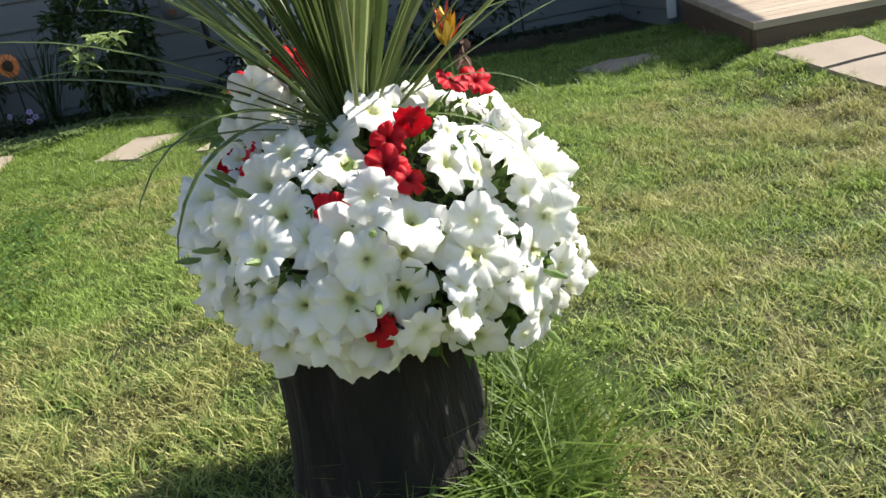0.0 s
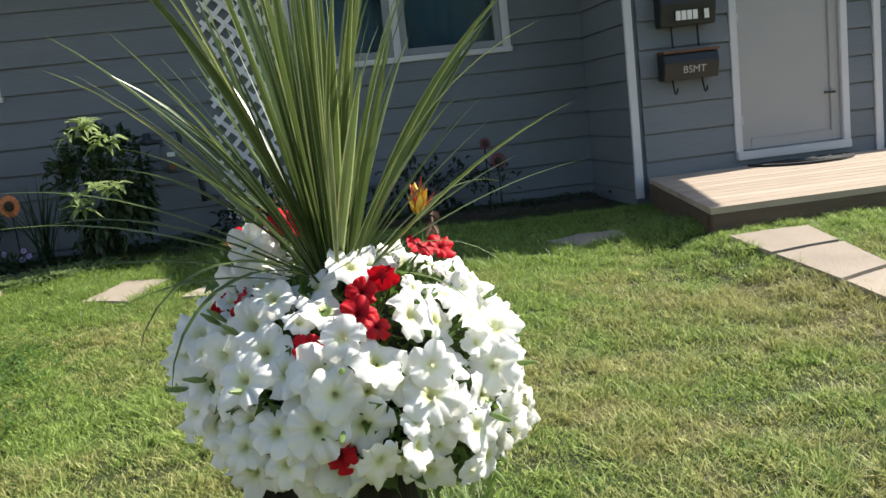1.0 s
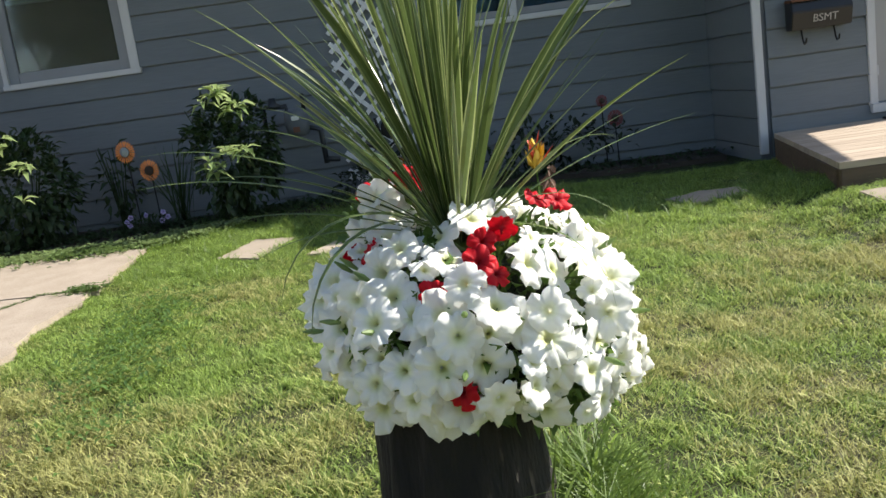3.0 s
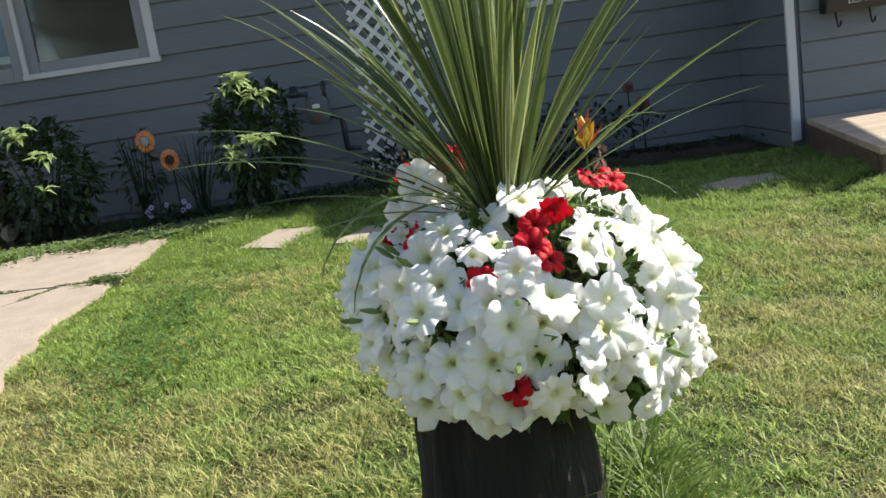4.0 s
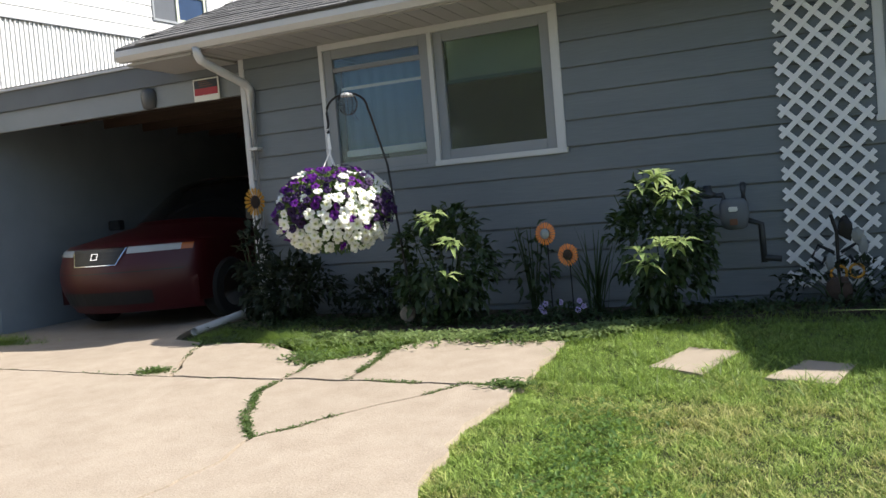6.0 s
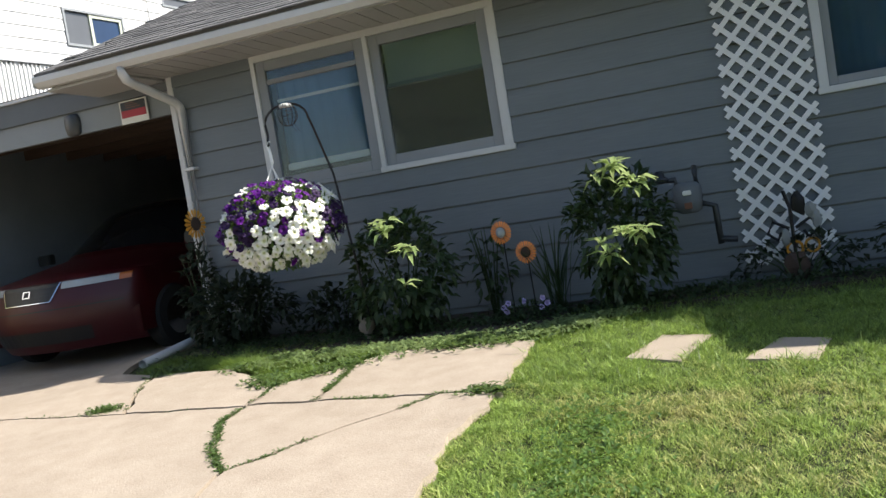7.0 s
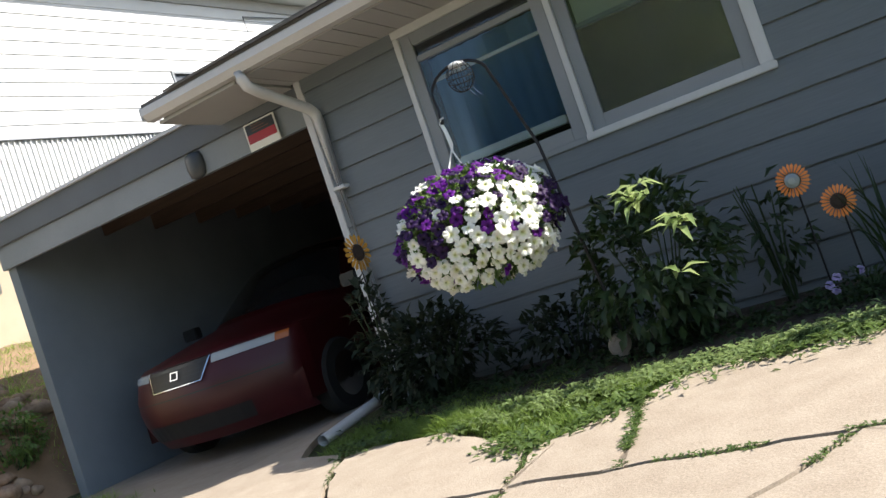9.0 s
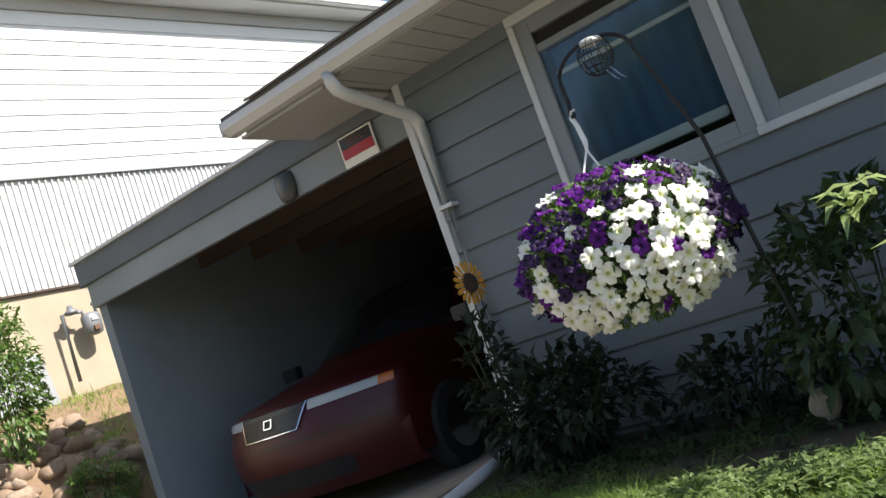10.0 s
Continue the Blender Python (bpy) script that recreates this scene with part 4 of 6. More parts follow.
# ---- car ----
def car():
    """A dark red minivan, nose out, standing in the carport."""
    c = thing("minivan", "dark red minivan parked nose-out in the carport", "car", (-5.08, 0.02, ground_z(-5.08, 0.5) + 0.035))
    prof = [(0.13, 0.20), (0.05, 0.30), (0.0, 0.46), (-0.02, 0.58), (-0.01, 0.70), (0.03, 0.80), (0.07, 0.90), (0.16, 0.965), (0.5, 1.04), (0.95, 1.12), (1.15, 1.15), (1.5, 1.40), (1.85, 1.62), (2.2, 1.71), (3.2, 1.75), (4.4, 1.72), (4.75, 1.55), (4.95, 1.0), (4.98, 0.35)]

    prof = [(y, z * 0.945) for y, z in prof]

    def at(u, i):
        i0 = min(int(i), len(prof) - 2)
        f = i - i0
        y, z = [prof[i0][k] * (1 - f) + prof[i0 + 1][k] * f for k in (0, 1)]
        a = abs(u)
        half = 0.965 - 0.30 * smoothstep(1.0, 1.75, z) - 0.05 * smoothstep(0.45, 0.2, z)
        sweep = 0.46 * a ** 2.3 * (1 if y < 2.5 else -0.4) * (1 - 0.65 * smoothstep(1.1, 2.2, y))
        drop = 0.10 * a ** 4 * smoothstep(0.05, 0.5, y) * (1 - smoothstep(4.6, 4.9, y))
        return Vector((u * half, y + sweep, z - drop))

    def patch(u0, u1, i0, i1, nu, ni, lift, low_end=None, narrow=0.0):
        bm = bmesh.new()
        g = []
        for j in range(ni + 1):
            row = []
            for k in range(nu + 1):
                lo = i0 if low_end is None else i0 + (low_end - i0) * k / nu
                u, i = u0 + (u1 - u0) * k / nu, lo + (i1 - lo) * j / ni
                u *= 1 - narrow * (1 - j / ni)
                p = at(u, i)
                n = (at(u + 0.01, i) - at(u - 0.01, i)).cross(at(u, i + 0.05) - at(u, i - 0.05 if i > 0.05 else 0)).normalized()
                row.append(bm.verts.new(p + n * lift))
            g.append(row)
        for j in range(ni):
            for k in range(nu):
                bm.faces.new((g[j][k], g[j][k + 1], g[j + 1][k + 1], g[j + 1][k]))
        return bm, g

    bm, g = patch(-1, 1, 0, len(prof) - 1, 26, 36, 0)
    for side in (0, -1):
        rim = [r[side] for r in g]
        low = [bm.verts.new((v.co.x * 1.0, v.co.y, max(0.24, min(v.co.z, 0.26)))) for v in rim]
        for a, b, d, e in zip(rim, rim[1:], low[1:], low):
            if a.co.z > 0.27 or b.co.z > 0.27:
                bm.faces.new((a, b, d, e) if side else (b, a, e, d))
    bmesh.ops.recalc_face_normals(bm, faces=bm.faces)
    body = part("body", bm, M_CARRED, c, smooth=True)
    glass = simple("car_dark_glass", (0.01, 0.012, 0.014), 0.05, bump=0)
    part("windscreen", patch(-0.86, 0.86, 10.15, 12.7, 14, 8, 0.008)[0], glass, c, smooth=True)
    part("grille", patch(-0.36, 0.36, 4.35, 6.1, 10, 6, 0.012, None, 0.22)[0], M_BLACK, body, "black grille with chrome surround")
    for u0, u1, i0, i1 in ((-0.38, 0.38, 6.1, 6.17), (-0.29, 0.29, 4.28, 4.36)):
        part("grille_trim", patch(u0, u1, i0, i1, 10, 2, 0.016)[0], M_CHROME, body)
    for u0, u1 in ((0.362, 0.378), (-0.378, -0.362)):
        part("grille_trim", patch(u0, u1, 4.28, 6.15, 2, 6, 0.016, None, 0.23)[0], M_CHROME, body)
    for k in range(4):
        part("grille_bar", patch(-0.31, 0.31, 4.6 + k * 0.38, 4.63 + k * 0.38, 10, 1, 0.017)[0], M_METER, body)
    for u0, u1, i0, i1 in ((-0.047, -0.033, 4.98, 5.58), (0.033, 0.047, 4.98, 5.58), (-0.047, 0.047, 4.93, 5.02), (-0.047, 0.047, 5.54, 5.63)):
        part("badge", patch(u0, u1, i0, i1, 3, 3, 0.024)[0], M_CHROME, body, "plain chrome badge ring")
    for s in (-1, 1):
        a, b = sorted((0.38 * s, 0.86 * s))
        part("headlight", patch(a, b, 5.45 if s > 0 else 5.5, 6.2, 10, 5, 0.010, 5.5 if s > 0 else 5.45)[0], M_LENS, body, "clear headlight")
        a, b = sorted((0.86 * s, 0.95 * s))
        part("indicator", patch(a, b, 5.5, 6.2, 4, 5, 0.010)[0], M_AMBER, body, "amber corner indicator")
    part("air_intake", patch(-0.62, 0.62, 1.0, 1.9, 12, 3, 0.008)[0], M_BLACK, body)
    part("bumper_line", patch(-0.9, 0.9, 3.55, 3.65, 16, 1, 0.006)[0], M_BLACK, body)
    for s in (-1, 1):
        for y in (0.98, 3.9):
            wheel = part("wheel", lathe(bmesh.new(), [(0.20, -0.1), (0.31, -0.1), (0.335, -0.06), (0.335, 0.06), (0.31, 0.1), (0.20, 0.1)], 28), M_TYRE, c)
            wheel.matrix_local = pose(0.90 * s, y, 0.335, 0, 90, 0)
            part("rim", lathe(bmesh.new(), [(0.05, -0.115), (0.20, -0.105), (0.20, 0.105), (0.05, 0.115)], 24), M_CHROME, wheel)
        # coloured black so that they vanish as in the carport's shade
        mirror = part("wing_mirror", boxes((-0.09, 0.09, -0.05, 0.05, -0.06, 0.06), bevel=0.012), M_BLACK, c)
        mirror.location = (1.03 * s, 1.42, 1.12)


car()


# ---- neighbour's house and its slope ----
def neighbour():
    """The house next door, turned a little against ours; x is out from its wall, y along it."""
    h = thing("neighbour_house", "white two-storey house with lap siding on a tan foundation", "house", (-9.0, 2.0, 0.0))
    h.rotation_euler = (0, 0, radians(-7))
    ya, yb, top = -8.0, 7.32, 6.40
    part("wall", boxes((-6, -0.02, ya, yb, 0.5, 6.66)), M_WHITESIDING, h)
    part("foundation", boxes((-0.02, 0.03, ya, yb, 0.5, 2.87), bevel=0.01), M_TAN, h, "tan rendered foundation")
    skirt = part("skirt", boxes((-0.02, 0.03, ya, yb, 2.87, 4.2)), M_WHITESIDING, h, "white vertical ribbed metal skirt")
    # projecting grey strip, added to draw the dark line at the skirt's top
    part("skirt_line", boxes((-0.02, 0.085, ya, yb, 4.185, 4.203)), M_SASH, skirt, "grey strip above the skirt")
    part("drip_edge", boxes((0.03, 0.075, ya, yb, 2.845, 2.87)), M_DARKWOOD, skirt, "dark edge under the skirt")
    first = part("rib", boxes((0, 0.03, 0, 0.02, 2.87, 4.185), bevel=0.005), M_WHITESIDING, skirt)
    first.location = (0.03, ya, 0)
    for k in range(1, 202):
        o = new("rib", first.data)
        o.parent, o.location = skirt, (0.03, ya + k * 0.076, 0)
    z = 4.205
    while z < top - 0.1:
        runs = [(ya, yb)]
        if 4.57 < z + 0.1 and z < 5.18:
            runs = [(ya, 3.30), (4.62, yb)]
        elif 5.57 < z + 0.1 and z < 5.76:
            runs = [(ya, 5.72), (6.6, yb)]
        for a, b in runs:
            bm = bmesh.new()
            vs = [bm.verts.new((dx, yy, zz)) for yy in (a, b) for dx, zz in ((-0.02, z), (0.028, z), (0.012, z + 0.205), (-0.02, z + 0.205))]
            for q in ((0, 1, 2, 3), (7, 6, 5, 4), (1, 5, 6, 2), (0, 4, 5, 1), (2, 6, 7, 3)):
                bm.faces.new([vs[i] for i in q])
            bmesh.ops.recalc_face_normals(bm, faces=bm.faces)
            part("siding_board", bm, M_WHITESIDING, h)
        z += 0.2
    dark, blue = simple("dark_grey_glass", (0.10, 0.105, 0.115), 0.1, bump=0), simple("blue_dark_glass", (0.02, 0.04, 0.09), 0.05, bump=0)
    w = part("window", boxes((-0.02, 0.05, 3.30, 3.335, 4.56, 5.2), (-0.02, 0.05, 4.585, 4.62, 4.56, 5.2), (-0.02, 0.05, 3.335, 4.585, 4.56, 4.6), (-0.02, 0.05, 3.335, 4.585, 5.16, 5.2)), M_SASH, h, "grey-framed window")
    part("pane", boxes((-0.015, 0.0, 3.335, 3.86, 4.6, 5.16)), dark, w)
    part("sash", boxes((-0.01, 0.03, 3.86, 3.92, 4.6, 5.16), (-0.01, 0.03, 4.53, 4.585, 4.6, 5.16), (-0.01, 0.03, 3.92, 4.53, 5.1, 5.16), (-0.01, 0.03, 3.92, 4.53, 4.6, 4.66)), M_BLIND, w, "pale blue-white sliding sash")
    part("pane", boxes((-0.015, 0.0, 3.92, 4.53, 4.66, 5.1)), blue, w)
    w = part("window", boxes((-0.02, 0.04, 5.72, 5.76, 5.56, 5.8), (-0.02, 0.04, 6.56, 6.6, 5.56, 5.8), (-0.02, 0.04, 5.76, 6.56, 5.76, 5.8), (-0.02, 0.04, 5.76, 6.56, 5.56, 5.6)), M_SASH, h, "low grey-framed window")
    part("pane", boxes((-0.015, 0.0, 5.76, 6.56, 5.6, 5.76)), dark, w)
    part("frieze", boxes((-0.02, 0.05, ya, yb, top, 6.6), bevel=0.005), M_SOFFIT, h, "pale grey frieze board")
    part("soffit", boxes((-6, 0.42, ya, yb + 0.02, 6.6, 6.65)), M_WHITESIDING, h)
    part("gutter", boxes((0.42, 0.54, ya, yb + 0.05, 6.63, 6.77), bevel=0.02), M_WHITESIDING, h)
    bm = bmesh.new()
    vs = [bm.verts.new(v) for v in ((0.5, ya, 6.775), (0.5, yb + 0.1, 6.775), (-3, yb - 2.5, 8.4), (-3, ya, 8.4), (-6.5, yb + 0.1, 6.775), (-6.5, ya, 6.775))]
    bm.faces.new((vs[0], vs[1], vs[2], vs[3]))
    bm.faces.new((vs[1], vs[4], vs[2]))
    bm.faces.new((vs[4], vs[5], vs[3], vs[2]))
    bmesh.ops.recalc_face_normals(bm, faces=bm.faces)
    part("roof", bm, M_SHINGLE, h)
    bm = bmesh.new()
    tube(bm, [(0.06, 5.28, 5.2), (0.06, 5.27, 6.25), (0.06, 7.25, 6.34)], 0.014, 6)
    part("cable", bm, M_PIPE, h)
    bm = bmesh.new()
    tube(bm, [(0.48, yb, 6.64), (0.45, yb, 6.5), (0.1, yb - 0.02, 6.3), (0.07, yb - 0.04, 6.1), (0.07, yb - 0.04, 2.9)], 0.04, 8)
    part("downspout", bm, M_WHITESIDING, h)


neighbour()
gas_meter((-8.86, 1.40, 2.35), 83, 1.0, True)


def stones():
    rnd = random.Random(21)
    meshes = []
    for k in range(7):
        bm = lump((1, rnd.uniform(0.7, 0.95), rnd.uniform(0.55, 0.8)), k, 0.35)
        me = bpy.data.meshes.new("stone")
        bm.to_mesh(me)
        bm.free()
        me.materials.append(M_FIELDSTONE)
        me.polygons.foreach_set("use_smooth", [True] * len(me.polygons))
        meshes.append(me)
    for k in range(240):
        x = rnd.uniform(-8.6, -6.95)
        y = rnd.uniform(-1.7, 0.5 if x < -7.2 else -0.1)
        s = rnd.choice((0.06, 0.08, 0.09, 0.11, 0.14))
        o = new("stone", rnd.choice(meshes))
        o.matrix_world = Matrix.Translation((x, y, ground_z(x, y) + s * 0.35)) @ Euler((rnd.uniform(-.4, .4), rnd.uniform(-.4, .4), rnd.uniform(0, 6.3))).to_matrix().to_4x4() @ Matrix.Scale(s, 4)
        tagged(o, "rounded tan field stone on the dry bank", "stone", "stones on the bank")


def fieldstone_material():
    n = Nodes("bank_stone", 0.9, 0, 0.3)
    c = n.ramp(n.random(), [(0.0, (0.16, 0.10, 0.07)), (0.5, (0.29, 0.20, 0.14)), (1.0, (0.38, 0.31, 0.24))])
    co = n.world_coords()
    c = n.mix(0.4, c, n.ramp(n.noise(25, 5, co), [(0.3, (0.15, 0.10, 0.075)), (0.7, (0.40, 0.31, 0.23))]))
    n.base(c).bump(n.noise(40, 5, co), 0.5, 0.01)
    return n.m


M_FIELDSTONE = fieldstone_material()
M_DIRT = simple("dry_dirt", (0.26, 0.175, 0.11), 0.95, vary=0.25, scale=20, bump=0.7, dist=0.02)


def bank():
    """Bare dry earth on the slope up to the neighbour."""
    xs, ys = np.arange(-9.0, -6.84, 0.12), np.arange(-3.0, 4.0, 0.14)
    w = len(xs)
    v = [(x, y, ground_z(x, y) + 0.02 + 0.03 * noise.noise((x * 3, y * 3, 5))) for y in ys for x in xs]
    f = [(j * w + i, j * w + i + 1, (j + 1) * w + i + 1, (j + 1) * w + i) for j in range(len(ys) - 1) for i in range(w - 1)]
    tagged(part("bank", (v, [], f), M_DIRT, smooth=True), "bare dry earth bank below the neighbour's wall", "ground", kind="structure")


bank()


def slotted_panel():
    p = thing("panel", "grey slotted sheet leaning on the neighbour's foundation", "panel", (-8.75, 0.42, ground_z(-8.75, 0.42)))
    sheet_ = part("sheet", boxes((-0.012, 0.012, -0.35, 0.3, 0.0, 0.62), bevel=0.004), M_PIPE, p)
    for r in range(4):
        for k in range(3):
            part("slot", boxes((0.010, 0.016, -0.25 + k * 0.19, -0.15 + k * 0.19, 0.1 + r * 0.13, 0.135 + r * 0.13)), M_BLACK, sheet_)
    p.rotation_euler = (0, radians(-14), 0)


slotted_panel()
stones()
# ---- plants: helpers ----
def sheet(name, verts, faces, material, parent=None, label="", smooth=False):
    """A mesh from arrays of points and of equal-sided faces."""
    me = bpy.data.meshes.new(name)
    v, f = np.asarray(verts, dtype=np.float32), np.asarray(faces, dtype=np.int32)
    k = f.shape[1]
    me.vertices.add(len(v))
    me.vertices.foreach_set("co", v.ravel())
    me.loops.add(f.size)
    me.loops.foreach_set("vertex_index", f.ravel())
    me.polygons.add(len(f))
    me.polygons.foreach_set("loop_start", np.arange(0, f.size, k, dtype=np.int32))
    me.polygons.foreach_set("loop_total", np.full(len(f), k, dtype=np.int32))
    me.update(calc_edges=True)
    me.materials.append(material)
    if smooth:
        me.polygons.foreach_set("use_smooth", [True] * len(me.polygons))
    ob = new(name, me)
    if parent is not None:
        ob.parent = parent
    if label:
        ob["label"] = label
    return ob


def leaf_cloud(pos, direction, up, length, width, fold=0.25, droop=0.25):
    """Folded, drooping leaves, two quads each side of the rib. pos, direction, up: n x 3; length, width: n."""
    n = len(pos)
    d = direction / np.linalg.norm(direction, axis=1, keepdims=True)
    s = np.cross(d, up)
    s /= np.linalg.norm(s, axis=1, keepdims=True) + 1e-9
    u = np.cross(s, d)
    L, W = length[:, None], width[:, None]
    base, mid, tip = pos, pos + d * L * 0.5, pos + d * L - u * L * droop
    lm, rm = mid + s * W * 0.5 + u * W * fold, mid - s * W * 0.5 + u * W * fold
    q1, q2 = pos + d * L * 0.2 + s * W * 0.25, pos + d * L * 0.2 - s * W * 0.25
    mid = mid - u * L * droop * 0.12
    verts = np.stack([base, q1, lm, tip, rm, q2, mid], 1).reshape(-1, 3)
    b = np.arange(n)[:, None] * 7
    tri = np.array([[0, 6, 1], [1, 6, 2], [2, 6, 3], [3, 6, 4], [4, 6, 5], [5, 6, 0]])
    return verts, (b[:, :, None] + tri[None]).reshape(-1, 3)


def cloud(rng, n, centre, radii, shell=0.6):
    """Random points in an ellipsoid, denser towards its skin, with outward directions."""
    d = rng.normal(size=(n, 3))
    d /= np.linalg.norm(d, axis=1, keepdims=True)
    r = shell + (1 - shell) * rng.random(n) ** 0.6
    return np.array(centre) + d * r[:, None] * np.array(radii), d


def flower_mesh(material, radius, seed, lobes=5):
    """A petunia: a five-lobed ruffled limb that runs down into a funnel."""
    rnd = random.Random(seed)
    sides = 40
    rings = [(0.04, -0.60), (0.09, -0.26), (0.19, -0.09), (0.42, 0.0), (0.70, 0.04), (0.90, 0.02), (1.0, -0.03)]
    verts = []
    ph = rnd.uniform(0, 6.3)
    for j, (r, z) in enumerate(rings):
        for k in range(sides):
            a = 2 * math.pi * k / sides
            c, s = math.cos(a), math.sin(a)
            seam = (0.5 - 0.5 * math.cos(lobes * a)) ** 5
            notch = 1 - 0.22 * seam * r ** 3 + 0.09 * r ** 4 * noise.noise((c * 6 + seed, s * 6, 4))
            ruffle = (0.07 * math.sin(lobes * a * 2 + ph) + 0.24 * noise.noise((c * 1.8 + seed, s * 1.8, j * 0.3)) + 0.30 * noise.noise((c * 4.2 + seed, s * 4.2, 9)) + 0.22 * r * r * noise.noise((c * 8.5 + seed, s * 8.5, 2))) * r ** 2.5 - 0.15 * seam * r ** 1.5
            back = -0.13 * r ** 2 * (0.5 + 0.8 * math.cos(a + ph))
            rr = r * notch * (1 + 0.12 * noise.noise((c + seed * 3, s, 0)) * r)
            verts.append((radius * rr * c, radius * rr * s, radius * (z + ruffle + back)))
    faces = [(j * sides + k, j * sides + (k + 1) % sides, (j + 1) * sides + (k + 1) % sides, (j + 1) * sides + k) for j in range(len(rings) - 1) for k in range(sides)]
    faces.append(tuple(range(sides))[::-1])
    me = bpy.data.meshes.new("flower")
    me.from_pydata(verts, [], faces)
    me.materials.append(material)
    me.polygons.foreach_set("use_smooth", [True] * len(me.polygons))
    return me


def place_flower(mesh, parent, p, n, rnd, size=1.0, tilt=0.25):
    n = Vector(n) + Vector((rnd.gauss(0, tilt), rnd.gauss(0, tilt), rnd.gauss(0, tilt)))
    q = n.to_track_quat("Z", "Y")
    o = new("flower", mesh)
    o.parent = parent
    o.matrix_local = Matrix.Translation(p) @ q.to_matrix().to_4x4() @ Matrix.Rotation(rnd.uniform(0, 6.3), 4, "Z") @ Matrix.Scale(size, 4)
    return o


WHITE = [flower_mesh(M_WHITEPETAL, 0.043, s) for s in range(14)]
RED = [flower_mesh(M_REDPETAL, 0.030, s + 20) for s in range(5)]
VIOLET = [flower_mesh(M_PURPLE, 0.034, s + 40) for s in range(3)]
INKY = [flower_mesh(M_DARKPETAL, 0.034, s + 60) for s in range(3)]


def spaced(rnd, count, gap, accept, tries=9000):
    """Directions on a sphere, kept apart."""
    out = []
    for _ in range(tries):
        z, a = rnd.uniform(-1, 1), rnd.uniform(-math.pi, math.pi)
        s = math.sqrt(1 - z * z)
        d = Vector((s * math.cos(a), s * math.sin(a), z))
        if accept(d) and all((d - o).length > gap for o in out):
            out.append(d)
            if len(out) >= count:
                break
    return out


# ---- the planter ----
PC, PR = Vector((2.34, -5.53, 0.335)), Vector((0.285, 0.255, 0.215))


def mound(d, k=1.0):
    """A place on the mound in the direction d; its lower half hangs over to one side, its shoulder is high."""
    p = PC + Vector((d.x * PR.x, d.y * PR.y, d.z * PR.z)) * k
    p.x += 0.065 * max(0.0, -d.z) - 0.02 * max(0.0, d.z)
    p.z += 0.035 * max(0.0, d.x) * max(0.0, d.z) - 0.05 * max(0.0, d.x) * max(0.0, -d.z) + 0.03 * max(0.0, -d.x) * max(0.0, -d.z)
    return p


def stump():
    base = ground_z(2.28, -5.5)
    s = thing("stump_planter", "dark hollow tree stump planter with torn bark rim", "planter", (2.275, -5.50, base - 0.01))
    sides, bm = 56, bmesh.new()

    def rim(a):
        return 0.385 + 0.055 * noise.noise((math.cos(a) * 2.2, math.sin(a) * 2.2, 3)) + 0.05 * smoothstep(0.75, 1.0, math.cos(a - 3.5))

    outer, rows = [], 14
    for j in range(rows + 1):
        t = j / rows
        ring = []
        for k in range(sides):
            a = 2 * math.pi * k / sides
            r = 0.163 + 0.035 * (1 - t) ** 3 + 0.012 * noise.noise((math.cos(a) * 5, math.sin(a) * 5, t * 1.2)) + 0.007 * noise.noise((math.cos(a) * 16, math.sin(a) * 16, t * 2.5))
            ring.append(bm.verts.new((r * math.cos(a), r * math.sin(a), t * rim(a))))
        outer.append(ring)
    inner = []
    for t in (1.0, 0.6):
        inner.append([bm.verts.new((0.135 * math.cos(2 * math.pi * k / sides), 0.135 * math.sin(2 * math.pi * k / sides), t * rim(2 * math.pi * k / sides) - 0.008)) for k in range(sides)])
    rings = outer + inner
    for u, v in zip(rings, rings[1:]):
        for k in range(sides):
            bm.faces.new((u[k], u[(k + 1) % sides], v[(k + 1) % sides], v[k]))
    bm.faces.new(inner[-1])
    part("log", bm, M_BARK, s, smooth=True)
    part("soil", lathe(bmesh.new(), [(0.13, 0.26), (0.13, 0.32), (0.05, 0.335)], 20), M_SOIL, s)


stump()


